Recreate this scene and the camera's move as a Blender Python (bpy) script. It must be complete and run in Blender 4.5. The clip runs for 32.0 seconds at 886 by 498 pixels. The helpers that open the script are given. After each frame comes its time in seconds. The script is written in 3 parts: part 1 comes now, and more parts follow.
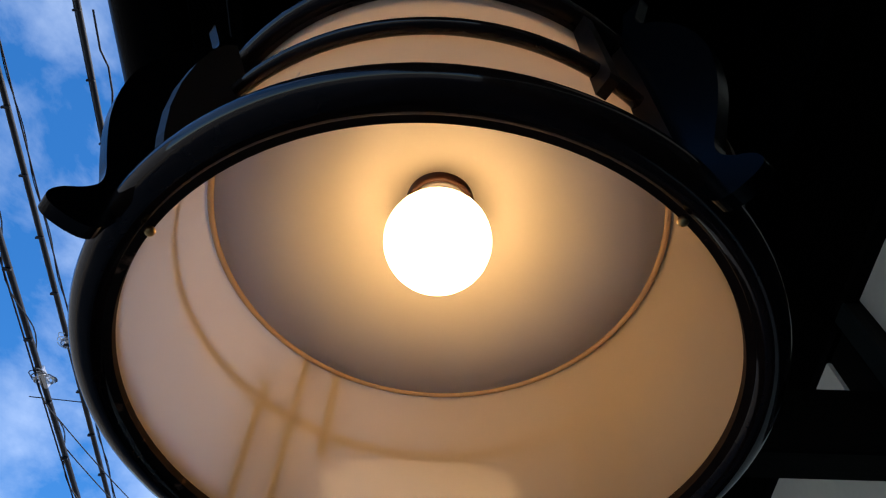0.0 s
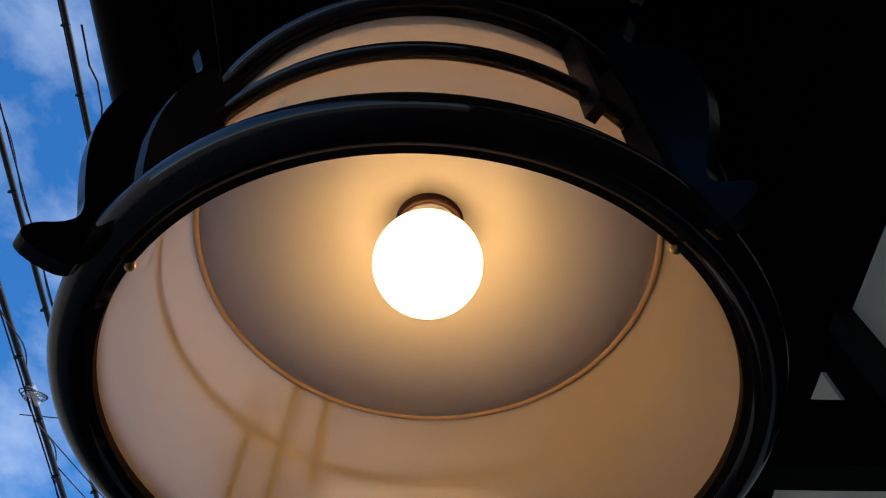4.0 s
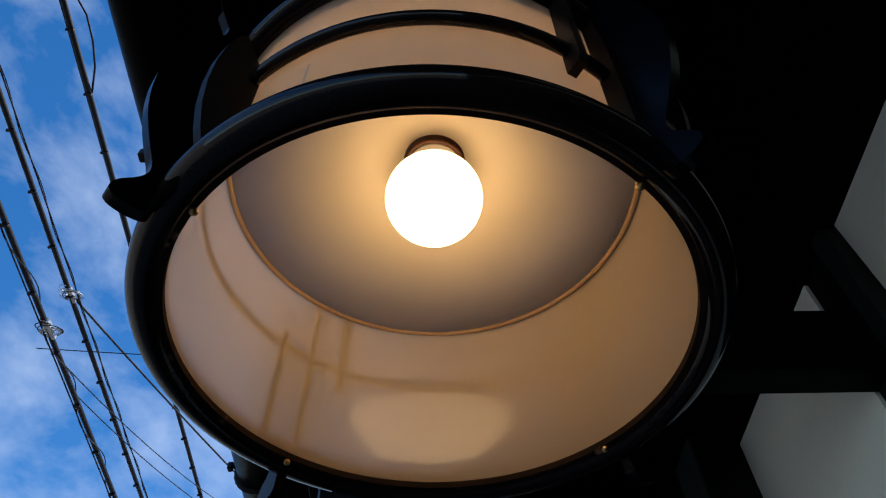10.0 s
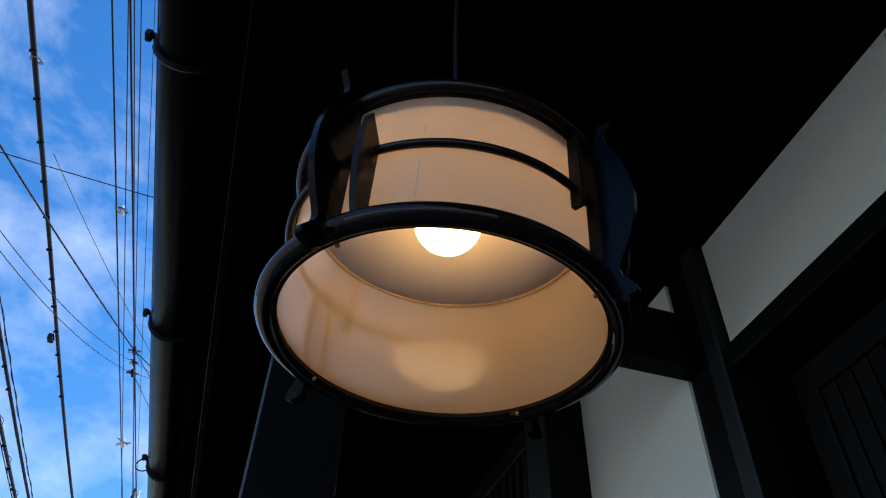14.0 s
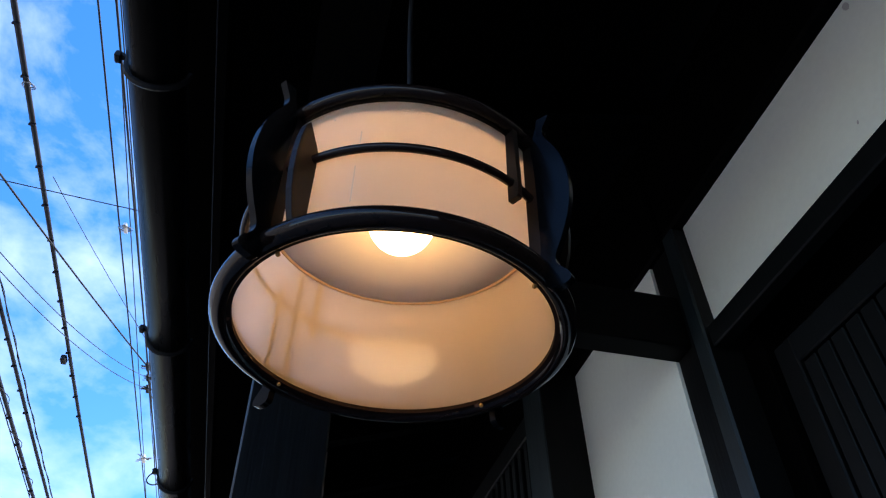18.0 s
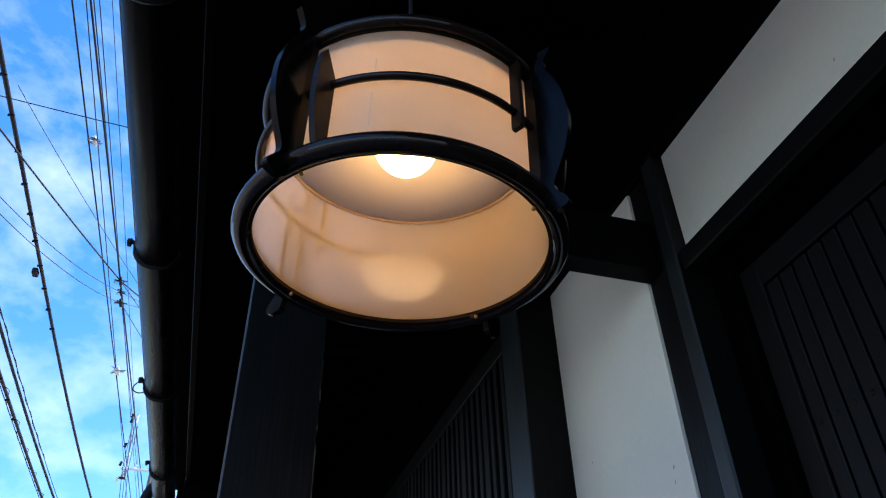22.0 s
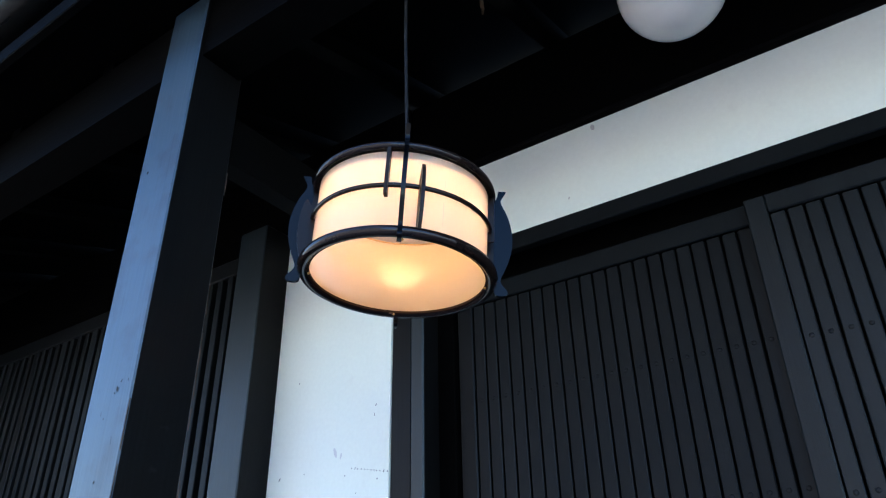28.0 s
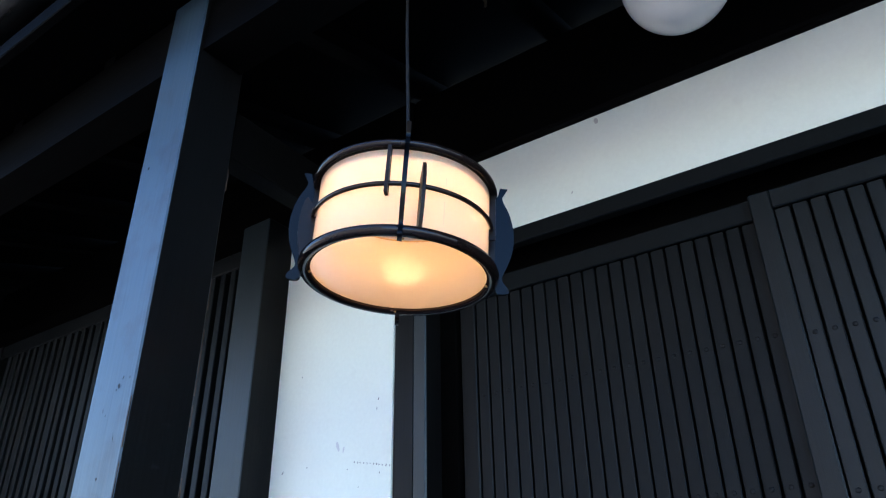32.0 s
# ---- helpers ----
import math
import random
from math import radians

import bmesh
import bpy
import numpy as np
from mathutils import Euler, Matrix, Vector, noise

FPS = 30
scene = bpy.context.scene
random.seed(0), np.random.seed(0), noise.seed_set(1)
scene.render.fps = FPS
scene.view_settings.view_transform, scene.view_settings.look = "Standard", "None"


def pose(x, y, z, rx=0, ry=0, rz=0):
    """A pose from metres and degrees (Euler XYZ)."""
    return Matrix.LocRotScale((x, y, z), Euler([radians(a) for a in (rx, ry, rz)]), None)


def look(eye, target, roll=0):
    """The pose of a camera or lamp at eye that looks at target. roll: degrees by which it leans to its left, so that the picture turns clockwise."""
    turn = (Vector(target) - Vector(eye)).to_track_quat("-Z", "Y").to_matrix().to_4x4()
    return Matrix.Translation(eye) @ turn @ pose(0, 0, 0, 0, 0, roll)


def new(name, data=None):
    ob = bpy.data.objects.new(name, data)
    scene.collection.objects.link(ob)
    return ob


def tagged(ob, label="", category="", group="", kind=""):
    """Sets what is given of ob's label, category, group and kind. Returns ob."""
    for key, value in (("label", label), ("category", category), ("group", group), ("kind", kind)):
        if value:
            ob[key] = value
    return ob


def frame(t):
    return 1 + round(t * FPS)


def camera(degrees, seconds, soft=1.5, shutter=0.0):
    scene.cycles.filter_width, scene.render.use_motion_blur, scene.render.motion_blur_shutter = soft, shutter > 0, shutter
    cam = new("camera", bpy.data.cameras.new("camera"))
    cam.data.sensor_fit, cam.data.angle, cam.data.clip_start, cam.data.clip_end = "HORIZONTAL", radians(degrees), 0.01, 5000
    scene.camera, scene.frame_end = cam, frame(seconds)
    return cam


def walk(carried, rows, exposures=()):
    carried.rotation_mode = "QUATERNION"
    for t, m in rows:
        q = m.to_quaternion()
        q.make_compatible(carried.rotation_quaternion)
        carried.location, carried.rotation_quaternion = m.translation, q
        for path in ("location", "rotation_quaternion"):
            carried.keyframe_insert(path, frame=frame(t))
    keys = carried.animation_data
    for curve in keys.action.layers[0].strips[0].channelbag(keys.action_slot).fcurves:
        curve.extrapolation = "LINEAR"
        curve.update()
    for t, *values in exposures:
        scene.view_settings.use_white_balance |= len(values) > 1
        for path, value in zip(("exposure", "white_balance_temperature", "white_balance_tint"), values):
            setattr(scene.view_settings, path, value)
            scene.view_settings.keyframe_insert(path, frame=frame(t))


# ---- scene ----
cam = camera(63.54, 32.0, soft=1.2)
# seconds, eye x y z, yaw, pitch, roll
PATH = [
    (0, 0.0008, -0.2248, 1.5675, -1.42, 58.16, 0.68),
    (0.5, -0.0029, -0.2250, 1.5759, -1.99, 59.51, -0.45),
    (1, 0.0003, -0.2275, 1.5759, -2.11, 59.86, -0.72),
    (1.5, 0.0024, -0.2267, 1.5768, -2.06, 59.65, -0.55),
    (2, 0.0003, -0.2259, 1.5762, -2.25, 59.57, -0.66),
    (2.5, -0.0002, -0.2285, 1.5756, -2.50, 59.41, -0.97),
    (3, 0.0029, -0.2271, 1.5747, -2.31, 58.94, -0.78),
    (3.5, 0.0024, -0.2274, 1.5768, -2.41, 58.94, -0.90),
    (5.5, 0.0023, -0.2301, 1.5768, -2.63, 58.70, -1.27),
    (6, 0.0054, -0.2278, 1.5761, -2.46, 58.66, -0.96),
    (6.5, 0.0045, -0.2253, 1.5762, -2.66, 58.62, -1.09),
    (7, 0.0053, -0.2267, 1.5745, -2.73, 58.56, -1.26),
    (7.5, 0.0074, -0.2236, 1.5679, -2.64, 57.84, -1.18),
    (8, 0.0052, -0.2265, 1.5621, -2.69, 57.38, -1.44),
    (8.5, 0.0041, -0.2405, 1.5482, -2.46, 56.20, -1.25),
    (9, 0.0020, -0.2497, 1.5364, -2.58, 54.20, -1.39),
    (9.5, -0.0017, -0.2574, 1.5324, -2.52, 53.61, -2.08),
    (10, -0.0026, -0.2631, 1.5321, -2.25, 52.99, -2.39),
    (10.5, -0.0006, -0.2598, 1.5309, -1.71, 52.92, -2.07),
    (11, -0.0013, -0.2594, 1.5308, -1.52, 52.91, -2.09),
    (11.5, -0.0006, -0.2628, 1.5323, -1.40, 53.10, -2.17),
    (12, 0.0018, -0.2618, 1.5273, -1.33, 53.27, -2.19),
    (12.5, 0.0095, -0.2869, 1.5138, -0.03, 52.15, -1.94),
    (13, -0.0270, -0.3382, 1.4924, -1.30, 50.49, 2.33),
    (13.5, -0.0998, -0.4174, 1.4501, -8.51, 47.25, 3.69),
    (14, -0.1312, -0.4607, 1.4452, -15.80, 43.58, 2.15),
    (14.5, -0.1154, -0.4829, 1.4420, -16.38, 43.05, 0.09),
    (16.5, -0.0878, -0.4899, 1.4387, -15.34, 43.59, -1.12),
    (17, -0.0902, -0.4957, 1.4407, -15.20, 43.30, -1.12),
    (17.5, -0.0884, -0.4919, 1.4389, -15.31, 43.28, -1.19),
    (18, -0.0853, -0.4866, 1.4371, -14.94, 43.28, -1.08),
    (18.5, -0.0874, -0.4967, 1.4402, -15.06, 43.14, -1.32),
    (19, -0.0864, -0.4931, 1.4450, -14.74, 43.23, -1.12),
    (19.5, -0.0803, -0.4866, 1.4411, -14.46, 43.74, -0.98),
    (20, -0.0893, -0.4944, 1.4439, -14.76, 43.33, -1.13),
    (20.5, -0.0956, -0.4938, 1.4416, -14.92, 43.40, -1.06),
    (21, -0.0995, -0.4881, 1.4391, -14.68, 43.51, -0.45),
    (21.5, -0.1108, -0.4987, 1.4416, -14.45, 43.19, 0.09),
    (22, -0.1239, -0.5165, 1.4033, -17.67, 36.96, -1.53),
    (22.5, -0.1557, -0.5361, 1.3733, -22.41, 32.73, -3.73),
    (22.7, -0.2055, -0.5906, 1.3283, -23.91, 32.00, -4.48),
    (22.9, -0.3109, -0.6816, 1.2923, -30.67, 31.18, -1.77),
    (23, -0.3795, -0.7431, 1.2767, -34.64, 30.71, -1.16),
    (23.2, -0.5119, -0.8280, 1.2572, -42.51, 29.24, -2.11),
    (23.5, -0.6109, -0.8401, 1.2835, -47.01, 26.94, -1.49),
    (24, -0.7183, -0.7792, 1.3003, -51.20, 25.96, 0.72),
    (24.5, -0.8240, -0.7389, 1.3159, -56.29, 26.26, 1.65),
    (25, -0.8274, -0.6910, 1.3029, -57.61, 26.18, -1.75),
    (25.5, -0.7819, -0.6899, 1.3032, -55.32, 26.97, -2.67),
    (26, -0.7747, -0.6554, 1.3284, -55.81, 28.02, -2.63),
    (26.5, -0.7858, -0.6200, 1.3206, -56.59, 28.58, -2.63),
    (28.5, -0.7781, -0.6138, 1.3099, -55.55, 28.41, -0.72),
    (29, -0.7779, -0.6189, 1.3166, -55.20, 28.07, -0.89),
    (29.5, -0.7769, -0.6136, 1.3177, -55.56, 27.95, -1.06),
    (30, -0.7738, -0.6099, 1.3115, -55.65, 28.04, -1.06),
    (30.5, -0.7784, -0.6164, 1.3176, -55.31, 27.83, -1.11),
    (31, -0.7788, -0.6150, 1.3169, -55.51, 27.85, -1.07),
    (31.5, -0.7751, -0.6105, 1.3126, -55.63, 28.05, -0.98),
    (32, -0.7784, -0.6192, 1.3247, -55.47, 27.76, -0.87),
]
walk(cam, [(t, pose(x, y, z, 0, 0, yaw) @ pose(0, 0, 0, 90 + pitch) @ pose(0, 0, 0, 0, 0, roll))
           for t, x, y, z, yaw, pitch, roll in PATH],
     exposures=[(0, 0.56, 6500, 10), (0.8, 0.38, 6500, 10), (7.5, 0.33, 6500, 10), (10.0, 0.25, 6500, 9), (12.0, 0.30, 6500, 10),
                (13.1, 0.24, 6500, 10), (14.0, 0.58, 6500, 10), (14.4, 0.66, 6500, 11), (16.5, 1.29, 6500, 15), (21.5, 1.28, 6500, 15),
                (22.0, 1.18, 6500, 14), (23.0, 1.42, 6450, 13), (24.2, 2.15, 6300, 13), (26.0, 2.60, 6230, 13), (32, 2.59, 6230, 13)])

# ---------------------------------------------------------------- light
SUN_AZ, SUN_EL = 75, 42          # the sun stands behind the house, the porch lies in its shade
world = bpy.data.worlds.new("sky")
scene.world = world
world.use_nodes = True
wn, wl = world.node_tree.nodes, world.node_tree.links
wn.clear()
w_out = wn.new("ShaderNodeOutputWorld")
w_bg = wn.new("ShaderNodeBackground")
w_sky = wn.new("ShaderNodeTexSky")
w_sky.sky_type = "NISHITA"
w_sky.sun_disc = False
w_sky.sun_elevation = radians(SUN_EL)
w_sky.sun_rotation = radians(SUN_AZ)
w_sky.air_density, w_sky.dust_density, w_sky.ozone_density = 1.0, 0.6, 3.0
w_bg.inputs["Strength"].default_value = 0.19
w_co = wn.new("ShaderNodeTexCoord")
w_map = wn.new("ShaderNodeMapping")
w_map.inputs["Scale"].default_value = (1.0, 0.7, 1.6)
w_map.inputs["Rotation"].default_value = (0.3, 0.2, 0.5)
w_map.inputs["Location"].default_value = (3.7, 1.9, 0.4)
w_n1 = wn.new("ShaderNodeTexNoise")
w_n1.inputs["Scale"].default_value = 7.5
w_n1.inputs["Detail"].default_value = 7.0
w_n1.inputs["Roughness"].default_value = 0.56
w_n1.inputs["Distortion"].default_value = 0.12
w_ramp = wn.new("ShaderNodeValToRGB")
w_ramp.color_ramp.elements[0].position, w_ramp.color_ramp.elements[1].position = 0.41, 0.84
w_ramp.color_ramp.elements[0].color, w_ramp.color_ramp.elements[1].color = (0, 0, 0, 1), (0.53, 0.53, 0.53, 1)
w_mix = wn.new("ShaderNodeMixRGB")
w_mix.inputs["Color2"].default_value = (4.0, 4.6, 5.6, 1)
wl.new(w_co.outputs["Generated"], w_map.inputs["Vector"])
wl.new(w_map.outputs["Vector"], w_n1.inputs["Vector"])
w_sep, w_low, w_sum = wn.new("ShaderNodeSeparateXYZ"), wn.new("ShaderNodeMapRange"), wn.new("ShaderNodeMath")
w_low.inputs["From Min"].default_value, w_low.inputs["From Max"].default_value = 0.35, 0.85
w_low.inputs["To Min"].default_value, w_low.inputs["To Max"].default_value = 0.03, -0.06
wl.new(w_co.outputs["Generated"], w_sep.inputs["Vector"])
wl.new(w_sep.outputs["Z"], w_low.inputs["Value"])
wl.new(w_n1.outputs["Fac"], w_sum.inputs[0])
wl.new(w_low.outputs["Result"], w_sum.inputs[1])
wl.new(w_sum.outputs[0], w_ramp.inputs["Fac"])
wl.new(w_ramp.outputs["Color"], w_mix.inputs["Fac"])
w_hsv = wn.new("ShaderNodeHueSaturation")
w_hsv.inputs["Hue"].default_value = 0.504
w_hsv.inputs["Saturation"].default_value = 1.34
wl.new(w_sky.outputs["Color"], w_hsv.inputs["Color"])
wl.new(w_hsv.outputs["Color"], w_mix.inputs["Color1"])
wl.new(w_mix.outputs["Color"], w_bg.inputs["Color"])
wl.new(w_bg.outputs["Background"], w_out.inputs["Surface"])

sun = new("sun", bpy.data.lights.new("sun", "SUN"))
sun.data.energy, sun.data.angle, sun.data.color = 3.0, radians(0.5), (1.0, 0.94, 0.85)
sun.matrix_world = look((8, 2, 9), (8 - math.sin(radians(SUN_AZ)) * math.cos(radians(SUN_EL)),
                                    2 - math.cos(radians(SUN_AZ)) * math.cos(radians(SUN_EL)), 9 - math.sin(radians(SUN_EL))))
BULB_POWER = 12.2


# ---------------------------------------------------------------- materials
def material(name, base, rough=0.6, metal=0.0, vary=0.2, grain=(8, 8, 8), fine=(60, 60, 60), bump=0.0, spots=None, spot_amount=0.0,
             per_object=0.0, coat=0.0, spec=0.5):
    """A surface with its base colour, two scales of variation, optional stains and relief."""
    m = bpy.data.materials.new(name)
    m.use_nodes = True
    n, l = m.node_tree.nodes, m.node_tree.links
    b = n["Principled BSDF"]
    co = n.new("ShaderNodeTexCoord")

    def noise_at(scale, detail, size):
        mp = n.new("ShaderNodeMapping")
        mp.inputs["Scale"].default_value = scale
        t = n.new("ShaderNodeTexNoise")
        t.inputs["Scale"].default_value = size
        t.inputs["Detail"].default_value = detail
        l.new(co.outputs["Object"], mp.inputs["Vector"])
        l.new(mp.outputs["Vector"], t.inputs["Vector"])
        return t.outputs["Fac"]

    big, small = noise_at(grain, 4, 1.0), noise_at(fine, 6, 1.0)
    add = n.new("ShaderNodeMath")
    add.operation = "ADD"
    l.new(big, add.inputs[0])
    l.new(small, add.inputs[1])
    ramp = n.new("ShaderNodeValToRGB")
    ramp.color_ramp.elements[0].position, ramp.color_ramp.elements[1].position = 0.3, 0.7
    lo, hi = [c * (1 - vary) for c in base], [min(1.0, c * (1 + vary)) for c in base]
    ramp.color_ramp.elements[0].color, ramp.color_ramp.elements[1].color = (*lo, 1), (*hi, 1)
    half = n.new("ShaderNodeMath")
    half.operation = "MULTIPLY"
    half.inputs[1].default_value = 0.5
    l.new(add.outputs[0], half.inputs[0])
    l.new(half.outputs[0], ramp.inputs["Fac"])
    colour = ramp.outputs["Color"]
    if per_object:
        info = n.new("ShaderNodeObjectInfo")
        rng = n.new("ShaderNodeMapRange")
        rng.inputs["To Min"].default_value, rng.inputs["To Max"].default_value = 1 - per_object, 1 + per_object
        l.new(info.outputs["Random"], rng.inputs["Value"])
        mul = n.new("ShaderNodeMixRGB")
        mul.blend_type = "MULTIPLY"
        mul.inputs["Fac"].default_value = 1
        l.new(colour, mul.inputs["Color1"])
        l.new(rng.outputs["Result"], mul.inputs["Color2"])
        colour = mul.outputs["Color"]
    if spots:
        sp = noise_at((1, 1, 1), 8, spots[1])
        r2 = n.new("ShaderNodeValToRGB")
        r2.color_ramp.elements[0].position, r2.color_ramp.elements[1].position = spots[2], spots[3]
        r2.color_ramp.elements[1].color = (spot_amount,) * 3 + (1,)
        mx = n.new("ShaderNodeMixRGB")
        mx.inputs["Color2"].default_value = (*spots[0], 1)
        l.new(sp, r2.inputs["Fac"])
        l.new(r2.outputs["Color"], mx.inputs["Fac"])
        l.new(colour, mx.inputs["Color1"])
        colour = mx.outputs["Color"]
    l.new(colour, b.inputs["Base Color"])
    rr = n.new("ShaderNodeMapRange")
    rr.inputs["To Min"].default_value, rr.inputs["To Max"].default_value = max(0.03, rough * 0.75), min(1.0, rough * 1.25)
    l.new(small, rr.inputs["Value"])
    l.new(rr.outputs["Result"], b.inputs["Roughness"])
    b.inputs["Metallic"].default_value = metal
    b.inputs["Coat Weight"].default_value = coat
    b.inputs["Specular IOR Level"].default_value = spec
    if bump:
        bp = n.new("ShaderNodeBump")
        bp.inputs["Strength"].default_value = bump
        bp.inputs["Distance"].default_value = 0.002
        l.new(add.outputs[0], bp.inputs["Height"])
        l.new(bp.outputs["Normal"], b.inputs["Normal"])
    return m


STAIN = (0.0014, 0.0013, 0.0012)
wood_post = material("stained_post_wood", (0.0040, 0.0041, 0.0041), 0.40, spec=0.13, vary=0.35, grain=(14, 14, 1.2), fine=(160, 160, 5), bump=0.25,
                     spots=((0.035, 0.03, 0.03), 24, 0.70, 0.78), spot_amount=0.4)
# Paler blue street-side copies of the post wood; sky light is in the colour.
wood_skylit = material("skylit_post_wood", (0.025, 0.046, 0.063), 0.40, spec=0.5, vary=0.22, grain=(10, 10, 2.0), fine=(120, 120, 6), bump=0.2,
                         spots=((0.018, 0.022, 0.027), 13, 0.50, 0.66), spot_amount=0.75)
wood_skylit_dim = material("dim_skylit_post_wood", (0.0088, 0.0142, 0.0155), 0.42, spec=0.4, vary=0.25, grain=(10, 10, 1.5), fine=(140, 140, 6), bump=0.2)
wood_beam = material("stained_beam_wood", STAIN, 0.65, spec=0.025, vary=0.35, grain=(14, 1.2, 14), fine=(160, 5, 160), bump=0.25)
wood_cross = material("stained_cross_wood", STAIN, 0.60, spec=0.06, vary=0.35, grain=(1.2, 14, 14), fine=(5, 160, 160), bump=0.25)
wood_edge = material("varnished_edge_wood", (0.0022, 0.0021, 0.0020), 0.55, spec=0.02, vary=0.3, grain=(14, 1.2, 14), fine=(160, 5, 160), bump=0.2)
wood_slat = material("stained_slat_wood", (0.0026, 0.0036, 0.0038), 0.48, spec=0.15, vary=0.3, grain=(20, 20, 1.5), fine=(220, 220, 6), bump=0.2, per_object=0.25)
# A lighter slat wood for the front door.
wood_fore = material("lighter_slat_wood", (0.0040, 0.0056, 0.0058), 0.45, spec=0.21, vary=0.3, grain=(20, 20, 1.5), fine=(220, 220, 6), bump=0.2, per_object=0.22)
# Nearly black base for roof boards, backings and recessed parts.
wood_board = material("near_black_boards", (0.0013, 0.0012, 0.0011), 0.9, spec=0.01, vary=0.35, grain=(1.5, 10, 10), fine=(6, 120, 120), bump=0.2)
plaster = material("white_plaster", (0.715, 0.75, 0.670), 0.9, vary=0.04, grain=(3, 3, 3), fine=(90, 90, 90), bump=0.12,
                   spots=((0.52, 0.50, 0.46), 9, 0.66, 0.80), spot_amount=0.35, spec=0.2)
lacquer = material("brown_black_lacquered_metal", (0.012, 0.0072, 0.0058), 0.07, spec=0.25, vary=0.3, grain=(30, 30, 30), fine=(120, 120, 120))
lacquer_bar = material("satin_brown_black_bar", (0.010, 0.0065, 0.005), 0.35, spec=0.14, vary=0.3, grain=(30, 30, 30), fine=(200, 200, 200))
lacquer_plate = material("black_lacquered_plate", (0.0020, 0.0020, 0.0023), 0.18, spec=0.12, vary=0.2, grain=(25, 25, 25), fine=(240, 240, 240), bump=0.01)
worn_rim = material("worn_brown_rim", (0.014, 0.008, 0.006), 0.7, spec=0.05, vary=0.5, grain=(40, 40, 40), fine=(260, 260, 260),
                    spots=((0.26, 0.15, 0.10), 34, 0.62, 0.66), spot_amount=0.8)
brass = material("dull_brass", (0.45, 0.30, 0.12), 0.35, metal=1.0, vary=0.2)
bakelite = material("brown_bakelite", (0.15, 0.062, 0.036), 0.3, vary=0.2)
enamel = material("white_enamel", (0.80, 0.79, 0.78), 0.45, vary=0.03, grain=(12, 12, 12), fine=(150, 150, 150), spec=0.35)
gutter_plastic = material("dark_brown_gutter_plastic", (0.0032, 0.0032, 0.0032), 0.28, spec=0.015, vary=0.25, grain=(4, 1, 4), fine=(50, 5, 50), bump=0.05)
nail_iron = material("dull_nail_iron", (0.0028, 0.0030, 0.0030), 0.55, spec=0.18, vary=0.3)
iron = material("black_iron", (0.009, 0.009, 0.010), 0.55, spec=0.2, vary=0.3, grain=(20, 20, 20), fine=(200, 200, 200))
rubber = material("black_rubber", (0.008, 0.008, 0.009), 0.6, spec=0.2, vary=0.2)
cable_black = material("weathered_black_cable", (0.008, 0.009, 0.014), 0.6, spec=0.25, vary=0.3, grain=(3, 3, 3), fine=(60, 60, 60))
cable_bare = material("bare_aluminium_wire", (0.35, 0.36, 0.38), 0.4, metal=0.8, vary=0.2)
ceramic = material("white_insulator_porcelain", (0.8, 0.8, 0.78), 0.2, vary=0.05)
concrete = material("brown_grey_pole", (0.15, 0.125, 0.11), 0.85, vary=0.15, bump=0.15)
bounce_ground = material("pale_bounce_ground", (0.27, 0.235, 0.19), 0.9, vary=0.25, grain=(2, 2, 2), fine=(90, 90, 90), bump=0.3)
stone = material("grey_paving_stone", (0.10, 0.098, 0.095), 0.8, vary=0.2, grain=(3, 3, 3), fine=(90, 90, 90), bump=0.3)
tile = material("grey_roof_tile", (0.09, 0.095, 0.10), 0.5, vary=0.25, per_object=0.15)
pale = material("pale_grey_plaster", (0.28, 0.275, 0.27), 0.9, vary=0.1, grain=(2, 2, 2), fine=(60, 60, 60), bump=0.1)
cream = material("beige_wing_plaster", (0.31, 0.28, 0.235), 0.9, vary=0.1, grain=(2, 2, 2), fine=(60, 60, 60), bump=0.1)
copper = material("weathered_copper_brown", (0.22, 0.12, 0.05), 0.6, vary=0.3)
opal = material("opal_globe_glass", (0.70, 0.69, 0.64), 0.12, vary=0.02, spec=0.6)


